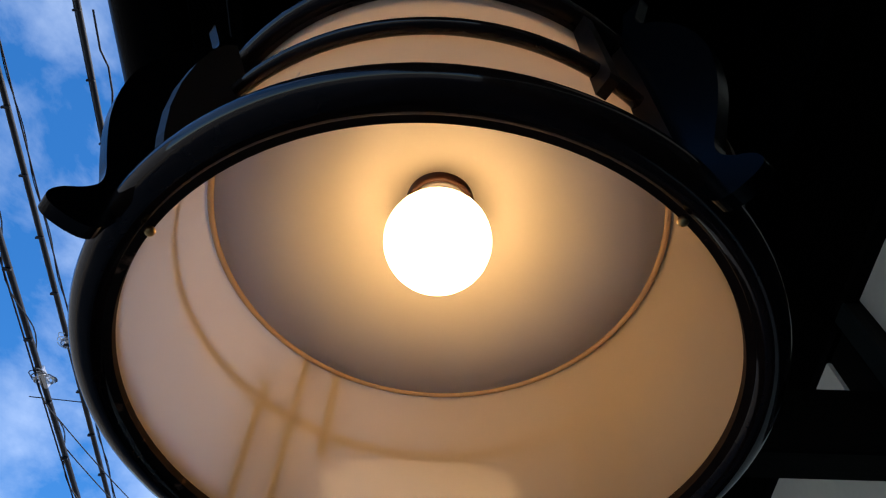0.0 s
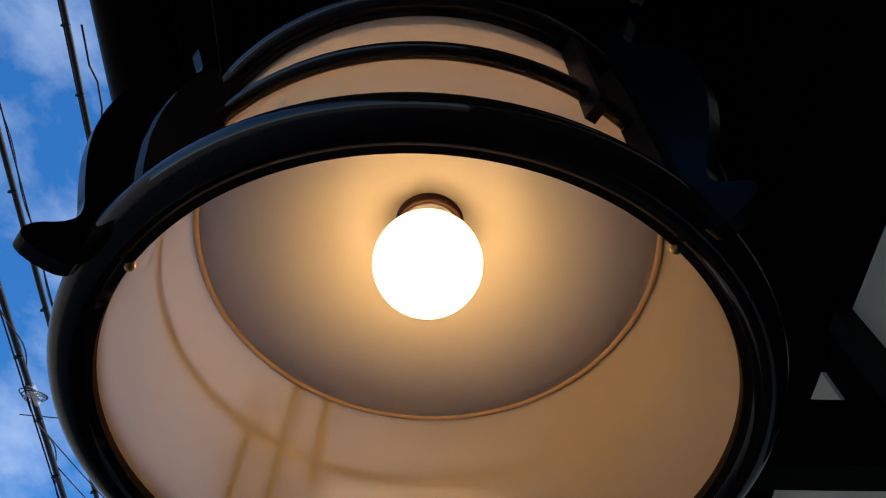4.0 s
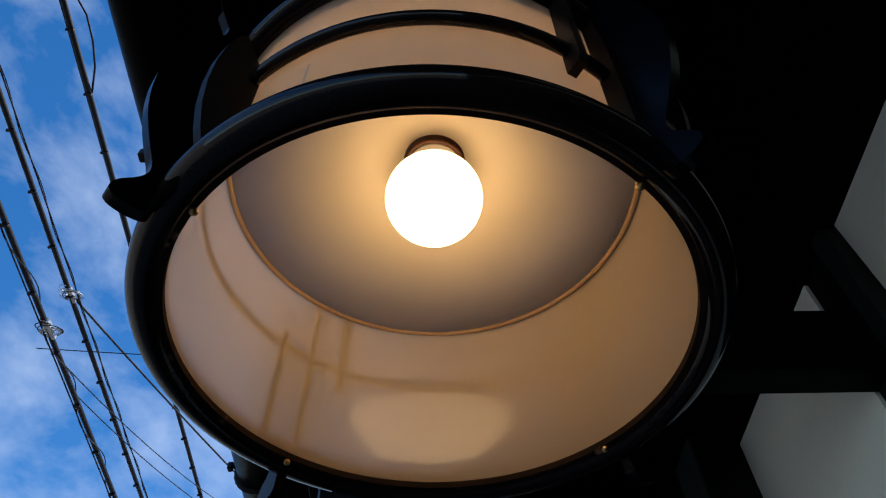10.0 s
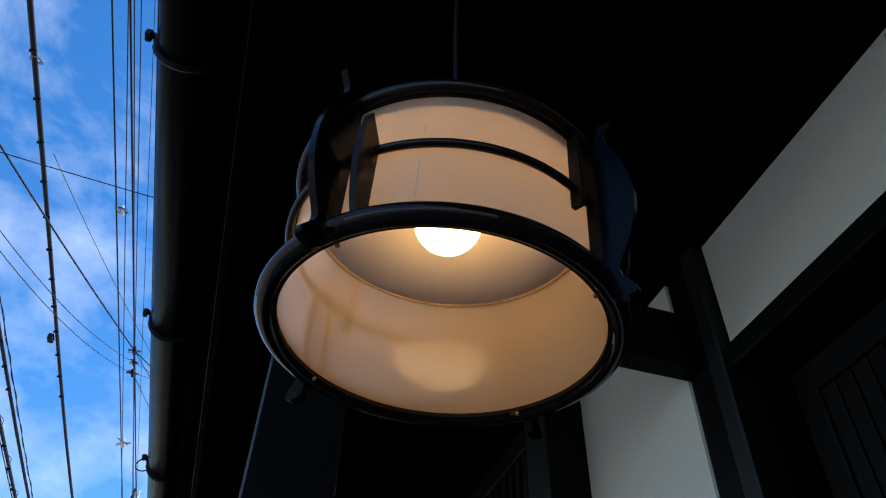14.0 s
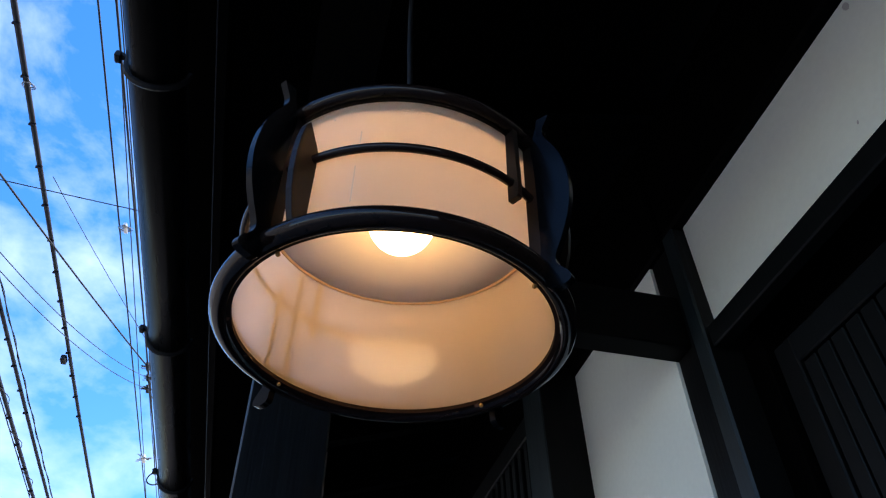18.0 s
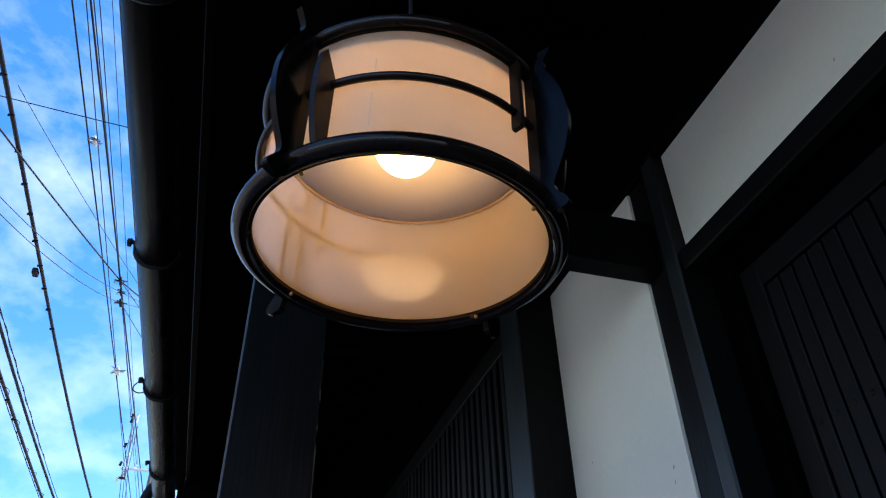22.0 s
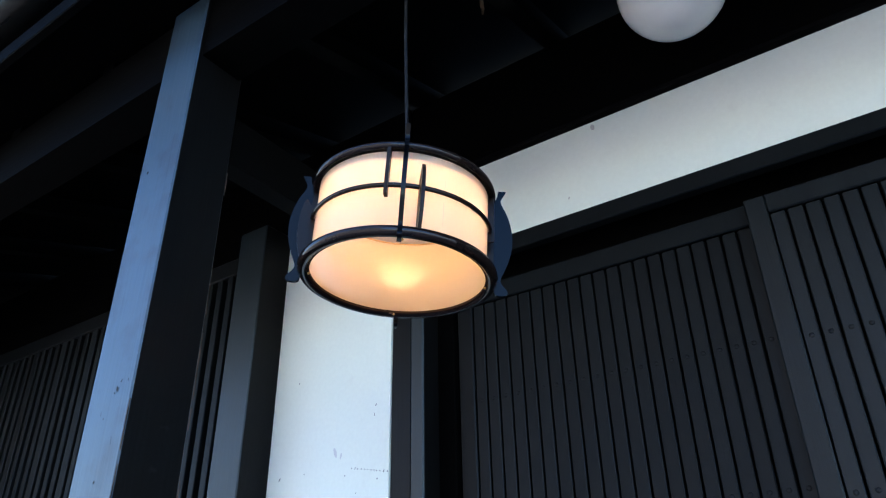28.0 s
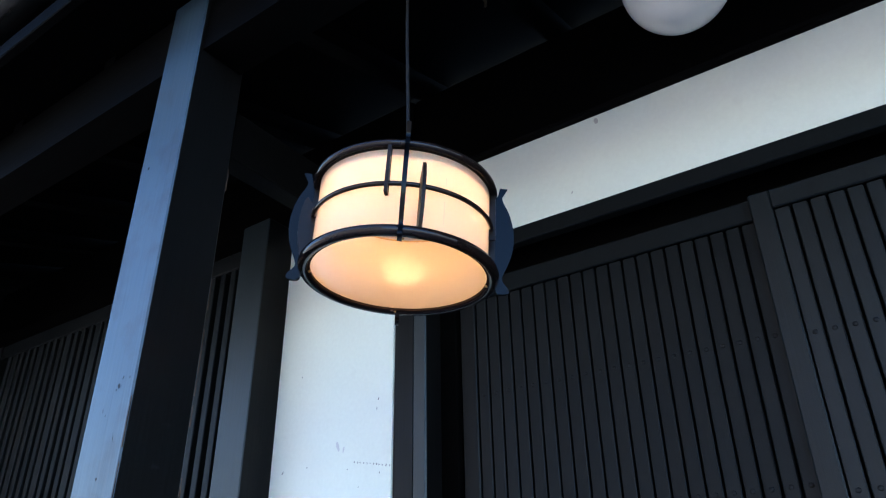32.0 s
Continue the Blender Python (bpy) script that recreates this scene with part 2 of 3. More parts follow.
def shade_material(name, low, high, passed, through_part, rough, cool_edge=None):
    """Milky acrylic: light passes and is scattered; the surface is satin. Last argument: painted cool rim light, its
    colour and its two radii.
    """
    m = bpy.data.materials.new(name)
    m.use_nodes = True
    n, l = m.node_tree.nodes, m.node_tree.links
    n.clear()
    out, mix, mix2 = n.new("ShaderNodeOutputMaterial"), n.new("ShaderNodeMixShader"), n.new("ShaderNodeMixShader")
    dif, tra, glo = n.new("ShaderNodeBsdfDiffuse"), n.new("ShaderNodeBsdfTranslucent"), n.new("ShaderNodeBsdfGlossy")
    fre, tex, ramp = n.new("ShaderNodeFresnel"), n.new("ShaderNodeTexNoise"), n.new("ShaderNodeValToRGB")
    co, bp, wav = n.new("ShaderNodeTexCoord"), n.new("ShaderNodeBump"), n.new("ShaderNodeTexNoise")
    tex.inputs["Scale"].default_value, tex.inputs["Detail"].default_value = 14, 6
    wav.inputs["Scale"].default_value, wav.inputs["Detail"].default_value = 1, 2
    bp.inputs["Strength"].default_value, bp.inputs["Distance"].default_value = 0.12, 0.002
    l.new(co.outputs["Object"], tex.inputs["Vector"])
    rip = n.new("ShaderNodeMapping")
    rip.inputs["Scale"].default_value = (14, 14, 75)
    l.new(co.outputs["Object"], rip.inputs["Vector"])
    l.new(rip.outputs["Vector"], wav.inputs["Vector"])
    l.new(wav.outputs["Fac"], bp.inputs["Height"])
    l.new(bp.outputs["Normal"], glo.inputs["Normal"])
    ramp.color_ramp.elements[0].color, ramp.color_ramp.elements[1].color = (*low, 1), (*high, 1)
    l.new(tex.outputs["Fac"], ramp.inputs["Fac"])
    colour = ramp.outputs["Color"]
    if cool_edge:
        flat, dist, ease, warm_cool = n.new("ShaderNodeVectorMath"), n.new("ShaderNodeVectorMath"), n.new("ShaderNodeMapRange"), n.new("ShaderNodeMixRGB")
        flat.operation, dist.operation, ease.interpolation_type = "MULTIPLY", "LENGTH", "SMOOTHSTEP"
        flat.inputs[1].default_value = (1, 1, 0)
        ease.inputs["From Min"].default_value, ease.inputs["From Max"].default_value = cool_edge[1:]
        warm_cool.inputs["Color2"].default_value = (*cool_edge[0], 1)
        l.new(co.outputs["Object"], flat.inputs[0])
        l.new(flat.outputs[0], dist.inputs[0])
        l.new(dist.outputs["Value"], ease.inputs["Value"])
        l.new(ease.outputs["Result"], warm_cool.inputs["Fac"])
        l.new(colour, warm_cool.inputs["Color1"])
        colour = warm_cool.outputs["Color"]
    l.new(colour, dif.inputs["Color"])
    tint = n.new("ShaderNodeMixRGB")
    tint.inputs["Fac"].default_value = 0.8
    tint.inputs["Color2"].default_value = (*passed, 1)
    l.new(colour, tint.inputs["Color1"])
    l.new(tint.outputs["Color"], tra.inputs["Color"])
    glo.inputs["Roughness"].default_value = rough
    fre.inputs["IOR"].default_value = 1.27
    mix.inputs["Fac"].default_value = through_part
    l.new(dif.outputs[0], mix.inputs[1])
    l.new(tra.outputs[0], mix.inputs[2])
    l.new(fre.outputs[0], mix2.inputs["Fac"])
    l.new(mix.outputs[0], mix2.inputs[1])
    l.new(glo.outputs[0], mix2.inputs[2])
    l.new(mix2.outputs[0], out.inputs["Surface"])
    return m


def glow(name, colour, strength):
    m = bpy.data.materials.new(name)
    m.use_nodes = True
    b = m.node_tree.nodes["Principled BSDF"]
    b.inputs["Base Color"].default_value = (0.85, 0.83, 0.8, 1)
    b.inputs["Roughness"].default_value = 0.4
    b.inputs["Emission Color"].default_value = (*colour, 1)
    b.inputs["Emission Strength"].default_value = strength
    return m


def lit_bulb():
    """A bulb whose chips face down: the glass shines most below and least at the neck."""
    m = glow("lit_bulb_glass", (1.0, 0.606, 0.272), BULB_POWER)
    n, l = m.node_tree.nodes, m.node_tree.links
    co, sep, rng = n.new("ShaderNodeTexCoord"), n.new("ShaderNodeSeparateXYZ"), n.new("ShaderNodeMapRange")
    fall, power = n.new("ShaderNodeValToRGB"), n.new("ShaderNodeMath")
    rng.inputs["From Min"].default_value, rng.inputs["From Max"].default_value = 0.114, 0.170
    fall.color_ramp.elements[0].color = (1, 1, 1, 1)
    fall.color_ramp.elements[1].color = (0.05, 0.05, 0.05, 1)
    for place, value in ((0.55, 0.60), (0.78, 0.34), (0.90, 0.07)):
        fall.color_ramp.elements.new(place).color = (value, value, value, 1)
    power.operation = "MULTIPLY"
    power.inputs[1].default_value = BULB_POWER
    l.new(co.outputs["Object"], sep.inputs["Vector"])
    l.new(sep.outputs["Z"], rng.inputs["Value"])
    l.new(rng.outputs["Result"], fall.inputs["Fac"])
    l.new(fall.outputs["Color"], power.inputs[0])
    l.new(power.outputs[0], n["Principled BSDF"].inputs["Emission Strength"])
    return m


acrylic = shade_material("milky_acrylic", (0.90, 0.725, 0.455), (0.96, 0.805, 0.55), (0.95, 0.905, 0.93), 0.83, 0.085)
# Bulb warmth and a cool daylight rim are painted into this cover's colour.
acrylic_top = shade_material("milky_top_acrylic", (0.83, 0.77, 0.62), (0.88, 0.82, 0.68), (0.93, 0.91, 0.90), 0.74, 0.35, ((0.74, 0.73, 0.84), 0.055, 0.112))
acrylic_lid = shade_material("milky_lid_acrylic", (0.86, 0.84, 0.80), (0.90, 0.88, 0.84), (0.92, 0.90, 0.86), 0.35, 0.30)
# Amber colour stands for the warm light along the inner cover's edge.
rim_light = shade_material("warm_rim_light_acrylic", (0.88, 0.60, 0.34), (0.92, 0.67, 0.41), (0.92, 0.66, 0.40), 0.45, 0.15)
bulb_glow = lit_bulb()


# ---------------------------------------------------------------- building helpers
def mesh_from(bm, name):
    me = bpy.data.meshes.new(name)
    bmesh.ops.recalc_face_normals(bm, faces=bm.faces)
    bm.to_mesh(me)
    bm.free()
    return me


def smooth(me):
    for p in me.polygons:
        p.use_smooth = True
    return me


def part(name, bm, mat, parent=None, label="", soft=False):
    me = bm if isinstance(bm, bpy.types.Mesh) else mesh_from(bm, name)
    if not me.materials:
        me.materials.append(mat)
    if soft:
        smooth(me)
    ob = new(name, me)
    if parent:
        ob.parent = parent
    if label:
        ob["label"] = label
    return ob


def thing(name, label, category, at=None, group="", kind=""):
    ob = new(name)
    if at is not None:
        ob.matrix_world = at
    return tagged(ob, label, category, group, kind)


def box(x0, x1, y0, y1, z0, z1, bevel=0.003):
    bm = bmesh.new()
    bmesh.ops.create_cube(bm, size=1)
    for v in bm.verts:
        v.co = Vector((x0 if v.co.x < 0 else x1, y0 if v.co.y < 0 else y1, z0 if v.co.z < 0 else z1))
    if bevel:
        bmesh.ops.bevel(bm, geom=bm.edges[:], offset=bevel, segments=1, affect="EDGES")
    return bm


def lathe(profile, steps=96, closed=False):
    """A surface of revolution about z from (r, z) pairs; closed joins the last pair to the first."""
    bm = bmesh.new()
    rows = [[bm.verts.new((r * math.cos(2 * math.pi * k / steps), r * math.sin(2 * math.pi * k / steps), z)) for k in range(steps)] for r, z in profile]
    n = len(rows)
    for i in range(n if closed else n - 1):
        a, b = rows[i], rows[(i + 1) % n]
        for k in range(steps):
            bm.faces.new((a[k], a[(k + 1) % steps], b[(k + 1) % steps], b[k]))
    return bm


def torus(r, tube, z, steps=128, sides=16, squash=1.0):
    return lathe([(r + tube * math.cos(2 * math.pi * k / sides), z + squash * tube * math.sin(2 * math.pi * k / sides)) for k in range(sides)], steps, True)


def plate(outline, thick):
    """A flat plate from an outline of (r, z) points, in the plane y = 0."""
    bm = bmesh.new()
    front = [bm.verts.new((r, -thick / 2, z)) for r, z in outline]
    back = [bm.verts.new((r, thick / 2, z)) for r, z in outline]
    bm.faces.new(front)
    bm.faces.new(back[::-1])
    for k in range(len(outline)):
        j = (k + 1) % len(outline)
        bm.faces.new((front[k], front[j], back[j], back[k]))
    return bm


def tube(points, radius, sides=8, cap=True):
    """A round rod along points."""
    bm = bmesh.new()
    pts = [Vector(p) for p in points]
    rings, side = [], None
    for i, p in enumerate(pts):
        way = (pts[min(i + 1, len(pts) - 1)] - pts[max(i - 1, 0)]).normalized()
        if side is None:
            side = way.cross(Vector((0, 0, 1)) if abs(way.z) < 0.9 else Vector((0, 1, 0)))
        side = (side - side.dot(way) * way).normalized()
        up = side.cross(way)
        rings.append([bm.verts.new(p + radius * (math.cos(2 * math.pi * k / sides) * side + math.sin(2 * math.pi * k / sides) * up)) for k in range(sides)])
    for a, b in zip(rings, rings[1:]):
        for k in range(sides):
            bm.faces.new((a[k], a[(k + 1) % sides], b[(k + 1) % sides], b[k]))
    if cap:
        bm.faces.new(rings[0])
        bm.faces.new(rings[-1][::-1])
    return bm


def ball(r, centre=(0, 0, 0), u=32, v=20):
    bm = bmesh.new()
    bmesh.ops.create_uvsphere(bm, u_segments=u, v_segments=v, radius=r, matrix=Matrix.Translation(centre))
    return bm


# ---------------------------------------------------------------- ground and house
# The street is unseen; its pale warm colour is there to bounce light upward.
ground = tagged(part("ground", box(-400, 400, -400, 400, -0.3, -0.06, 0), bounce_ground), "unseen street ground, coloured pale beige to bounce warm light up", "ground", kind="structure")
pave = thing("pavement", "grey stone paving along the house front", "pavement", kind="structure")
part("slab", box(-0.55, 0.9, -6, 4.0, -0.06, 0.0, 0.004), stone, pave)

WALL_X, TOP_Z = 0.684, 2.500
wall = thing("wall_front", "white plaster house front between dark posts", "wall", kind="structure")
part("plaster_band", box(WALL_X, 0.70, -4.0, 0.425, 2.236, TOP_Z + 0.02, 0), plaster, wall, "white plaster band above the doors")
part("plaster_panel", box(0.655, 0.80, 0.535, 0.97, 0.0, TOP_Z + 0.02, 0), plaster, wall, "white plaster panel with a row of scratches")
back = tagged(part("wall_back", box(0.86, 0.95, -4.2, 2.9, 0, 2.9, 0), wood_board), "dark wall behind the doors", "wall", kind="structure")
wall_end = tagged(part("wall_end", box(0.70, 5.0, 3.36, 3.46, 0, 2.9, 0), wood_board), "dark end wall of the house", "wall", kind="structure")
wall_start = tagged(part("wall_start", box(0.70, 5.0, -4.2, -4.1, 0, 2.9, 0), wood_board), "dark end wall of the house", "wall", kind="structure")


def sky_side(ob, mat):
    """The side towards the street gets its own material, sky light in its colour."""
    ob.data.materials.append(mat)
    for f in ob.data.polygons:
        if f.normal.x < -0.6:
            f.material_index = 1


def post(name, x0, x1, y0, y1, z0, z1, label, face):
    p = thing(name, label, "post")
    sky_side(part("shaft", box(x0, x1, y0, y1, z0, z1, 0.003), wood_post, p), face)
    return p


porch = post("porch_post", -0.129, -0.009, 0.449, 0.570, 0.0, 2.60, "free-standing black-stained wooden post, weathered street side with sky light in its colour", wood_skylit)
cp = post("corner_post", 0.660, 0.80, 0.470, 0.535, 0.0, 2.50, "black-stained wooden post between plaster and doors", wood_post)
sky_side(part("jamb_strip", box(0.654, 0.80, 0.427, 0.468, 0.0, 2.498, 0.004), wood_post, cp), wood_skylit_dim)
post("lattice_post", 0.55, 0.80, 0.972, 1.095, 0.0, 2.50, "black-stained wooden post beside a lattice window", wood_skylit_dim)

beams = thing("wall_beam", "dark beam on top of the plaster wall", "beam")
part("timber", box(0.655, 0.80, -4.0, 0.469, TOP_Z, 2.80, 0.006), wood_beam, beams)
part("timber", box(0.645, 0.80, 0.469, 3.0, TOP_Z - 0.026, 2.80, 0.006), wood_beam, beams)
purlin = thing("eaves_beam", "dark round-edged beam carried by the porch post", "beam")
part("timber", box(-0.118, -0.018, -4.0, 0.449, 2.42, 2.585, 0), wood_beam, purlin)
part("timber", box(-0.118, -0.018, 0.570, 3.0, 2.42, 2.585, 0), wood_beam, purlin)
tie = thing("tie_beam", "dark cross beam from the porch post to the house", "beam")
part("timber", box(-0.01, 0.662, 0.48, 0.535, 2.228, 2.352, 0.003), wood_cross, tie)
lintel = thing("door_lintel", "dark wooden lintel over the sliding doors", "lintel")
part("timber", box(0.663, 0.694, -4.0, 0.427, 2.192, 2.238, 0.003), wood_slat, lintel)
part("track_rail", box(0.770, 0.80, -4.0, 0.427, 2.10, 2.34, 0.003), wood_board, lintel)
part("track_head", box(0.702, 0.80, -4.0, 0.427, 2.34, 2.38, 0), wood_board, lintel)

# ---------------------------------------------------------------- roof
SLOPE = 0.30


def roof_z(x):
    return 2.655 + SLOPE * (x + 0.07)


roof = thing("roof", "dark boarded eaves of the house roof", "roof", kind="structure")
bm = bmesh.new()
xa, xb, ya, yb, th = -0.272, 5.0, -4.2, 3.62, 0.10
vs = [bm.verts.new((x, y, roof_z(x) + h)) for h in (0, th) for x, y in ((xa, ya), (xb, ya), (xb, yb), (xa, yb))]
for f in ((0, 1, 2, 3), (7, 6, 5, 4), (0, 4, 5, 1), (1, 5, 6, 2), (2, 6, 7, 3), (3, 7, 4, 0)):
    bm.faces.new([vs[k] for k in f])
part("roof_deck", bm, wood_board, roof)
raft = bmesh.new()
a, b = -0.10, 0.80
pts = [(x, y, z) for x in (a, b) for y in (-0.024, 0.024) for z in (roof_z(x) - 0.062, roof_z(x) + 0.001)]
rv = [raft.verts.new(p) for p in pts]
for f in ((0, 1, 3, 2), (4, 6, 7, 5), (0, 4, 5, 1), (2, 3, 7, 6), (0, 2, 6, 4), (1, 5, 7, 3)):
    raft.faces.new([rv[k] for k in f])
raft_me = mesh_from(raft, "rafter")
raft_me.materials.append(wood_cross)
for k in range(17):
    r = part("rafter", raft_me, wood_cross, roof)
    r.location = (0, -4.115 + 0.455 * k, 0)
part("fascia", box(-0.296, -0.273, -4.2, 3.50, 2.578, 2.72, 0.003), wood_edge, roof, "dark varnished board at the roof edge")
# Slab for the tile overhang; it closes the sky gap behind the gutter.
part("eave_board", box(-0.405, -0.20, -4.2, 3.62, 2.722, 2.76, 0.008), wood_board, roof, "near-black slab for the tile overhang above the gutter")

# ---------------------------------------------------------------- gutter
gut = thing("gutter", "dark half-round gutter along the eaves", "gutter")
GX, GZ, GR = -0.383, 2.535, 0.050
prof = [(GX + GR * math.cos(math.pi * (1 + k / 32)), GZ + GR * math.sin(math.pi * (1 + k / 32))) for k in range(33)]
inner = [(GX + (GR - 0.003) * math.cos(math.pi * (1 + k / 32)), GZ + (GR - 0.003) * math.sin(math.pi * (1 + k / 32))) for k in range(32, -1, -1)]
loop = prof + inner
bm = bmesh.new()
ra = [bm.verts.new((x, -4.2, z)) for x, z in loop]
rb = [bm.verts.new((x, 3.50, z)) for x, z in loop]
for k in range(len(loop)):
    j = (k + 1) % len(loop)
    bm.faces.new((ra[k], ra[j], rb[j], rb[k]))
bm.faces.new(ra)
bm.faces.new(rb[::-1])
part("channel", bm, gutter_plastic, gut, soft=True)
part("rim", tube([(GX - GR, -4.2, GZ), (GX - GR, 3.50, GZ)], 0.004, 8), iron, gut, soft=True)
HOOK = [(GX + (GR + 0.003) * math.cos(math.pi * (1 + k / 12)), 0, GZ + (GR + 0.003) * math.sin(math.pi * (1 + k / 12))) for k in range(12, -1, -1)]
HOOK = HOOK + [(GX - GR - 0.006, 0, GZ + 0.012), (GX - GR - 0.020, 0, GZ + 0.022), (GX - GR - 0.026, 0, GZ + 0.016)]
hook_me = mesh_from(tube(HOOK, 0.0065, 6), "gutter_hook")
hook_me.materials.append(iron)
hook_end_me = mesh_from(box(-0.005, 0.006, -0.009, 0.009, -0.010, 0.007, 0.002), "hook_end")
hook_end_me.materials.append(iron)
for k in range(10):
    h = part("gutter_hook", hook_me, iron, gut)
    h.location = (0, 0.31 + 0.81 * (k - 6), 0)
part("wire_loop", tube([(-0.452 - 0.020 * math.sin(a), 1.935 - 0.012 * math.cos(a), 2.545 - 0.035 * math.sin(a / 2)) for a in [2 * math.pi * k / 14 for k in range(15)]], 0.0022, 5), iron, gut, "loop of wire on a gutter hook")
for k in range(10):
    hb = part("hook_end", hook_end_me, iron, gut)
    hb.location = (GX - GR - 0.022, 0.31 + 0.81 * (k - 6), GZ + 0.016)
arc = [(-0.372 + 0.119 * math.cos(a), 3.40, 2.574 + 0.134 * math.sin(a)) for a in [math.pi * (0.60 + 0.90 * k / 24) for k in range(25)]]
elbow = arc + [(x, 3.40, 2.440) for x in (-0.33, -0.28, -0.22, -0.10)]
part("downpipe_elbow", tube(elbow, 0.027, 16), rubber, gut, "black curved downpipe elbow", soft=True)

# ---------------------------------------------------------------- doors
def lattice_door(name, x, y0, y1, z_top, rail, st, nails, wood, label):
    """A sliding door: a frame, close vertical boards and rails with nails behind."""
    d = thing(name, label, "sliding door", group="sliding lattice doors")
    dp = 0.030
    part("stile", box(x, x + dp, y1 - st, y1, 0.02, z_top, 0.003), wood, d)
    part("stile", box(x, x + dp, y0, y0 + st, 0.02, z_top, 0.003), wood, d)
    part("top_rail", box(x, x + dp, y0 + st, y1 - st, z_top - rail, z_top, 0.003), wood, d)
    part("bottom_rail", box(x, x + dp, y0 + st, y1 - st, 0.02, 0.16, 0.003), wood, d)
    part("backing", box(x + 0.022, x + 0.028, y0 + st, y1 - st, 0.16, z_top - rail, 0), wood_board, d)
    pitch, w = 0.0350, 0.0300
    count = int((y1 - y0 - 2 * st) / pitch)
    slat_me = mesh_from(box(0, 0.014, -w / 2, w / 2, 0.16, z_top - rail - 0.002, 0.002), "slat")
    slat_me.materials.append(wood)
    nail_bm = bmesh.new()
    bmesh.ops.create_uvsphere(nail_bm, u_segments=8, v_segments=5, radius=0.0052, matrix=Matrix.Diagonal((0.3, 1, 1, 1)))
    nail_me = mesh_from(nail_bm, "nail")
    nail_me.materials.append(nail_iron)
    for k in range(count):
        y = y1 - st - pitch * (k + 0.5)
        s = part("slat", slat_me, wood, d)
        s.location = (x + 0.006, y, 0)
        for z in nails:
            nl = part("nail", nail_me, nail_iron, s, "dull iron nail head")
            nl.location = (-0.0005, 0, z)
    return d


lattice_door("lattice_door", 0.700, -1.35, -0.410, 2.148, 0.045, 0.0435, (1.819, 1.524, 1.23), wood_fore, "dark-stained sliding door of close vertical boards, nailed")
lattice_door("lattice_door", 0.735, -0.52, 0.370, 2.156, 0.052, 0.046, (1.840, 1.545, 1.25), wood_slat, "dark-stained sliding door of close vertical boards, behind the other")
lattice_door("lattice_door", 0.735, -2.25, -1.31, 2.156, 0.052, 0.046, (1.840, 1.545, 1.25), wood_slat, "dark-stained sliding door of close vertical boards, behind the other")
jamb = tagged(part("door_jamb", box(0.72, 0.80, 0.374, 0.427, 0, 2.19, 0.003), wood_board), "dark door jamb in the recess", "jamb", kind="structure")

# ---------------------------------------------------------------- lattice window
lat = thing("lattice_window", "dark wooden lattice window of slender vertical bars", "lattice window")
part("top_rail", box(0.555, 0.60, 1.097, 2.62, 2.36, 2.42, 0.003), wood_slat, lat)
part("sill", box(0.555, 0.60, 1.097, 2.62, 0.55, 0.62, 0.003), wood_slat, lat)
part("backing", box(0.615, 0.625, 1.097, 2.62, 0.0, 2.42, 0), wood_board, lat)
part("end_stile", box(0.55, 0.63, 2.622, 2.70, 0.0, 2.42, 0.003), wood_slat, lat)
thin_me = mesh_from(box(0, 0.030, -0.0125, 0.0125, 0.62, 2.36, 0.002), "bar")
thin_me.materials.append(wood_slat)
wide_me = mesh_from(box(0, 0.030, -0.019, 0.019, 0.62, 2.36, 0.002), "bar")
wide_me.materials.append(wood_slat)
for k in range(29):
    s = part("bar", wide_me if k % 4 == 3 else thin_me, wood_slat, lat)
    s.location = (0.558, 1.130 + 0.0505 * k, 0)
board = tagged(part("wall_lattice", box(0.57, 0.70, 1.097, 2.70, 2.42, 2.50, 0.002), wood_board), "dark boards above the lattice", "wall", kind="structure")
part("plaster_panel", box(0.65, 0.80, 2.702, 3.0, 0.0, 2.45, 0), plaster, wall, "narrow white plaster strip by the lattice")

# ---------------------------------------------------------------- the pendant lamp
lamp = thing("pendant_lamp", "round pendant lamp, white acrylic shade in a black ringed frame, lit", "pendant lamp", at=pose(0, 0, 1.80, 3.43, 1.30, 0))
RI = 0.1345
shade = part("shade", lathe([(RI + 0.0017, -0.0010), (RI + 0.0017, 0.150), (RI + 0.0026, 0.150), (RI + 0.0026, -0.0010)], 128, True), acrylic, lamp, "milky white acrylic drum", soft=True)
for e in shade.data.edges:
    e.use_edge_sharp = abs(shade.data.vertices[e.vertices[0]].co.z - shade.data.vertices[e.vertices[1]].co.z) < 1e-5
# Unseen lid, added to brighten the upper part of the drum.
part("bounce_lid", lathe([(0.031, 0.1960), (0.100, 0.1700), (0.1335, 0.1550), (0.1335, 0.1570), (0.100, 0.1720), (0.031, 0.1980)], 96, True), acrylic_lid, lamp, "unseen milky lid added to throw light back into the drum", soft=True)
part("top_band", lathe([(RI + 0.0032, 0.1404), (RI + 0.0032, 0.152), (RI + 0.0055, 0.152), (RI + 0.0055, 0.1404)], 128, True), lacquer, lamp, "black band under the top ring")
for angle, z0, z1 in ((-115.5, 0.028, 0.066), (-115.0, 0.092, 0.106), (-125.9, 0.127, 0.129)):
    sc = part("scratch", box(RI + 0.0025, RI + 0.0029, -0.0005, 0.0005, z0, z1, 0), ceramic, shade, "fine white scratch")
    sc.matrix_local = pose(0, 0, 0, 0, 0, angle)
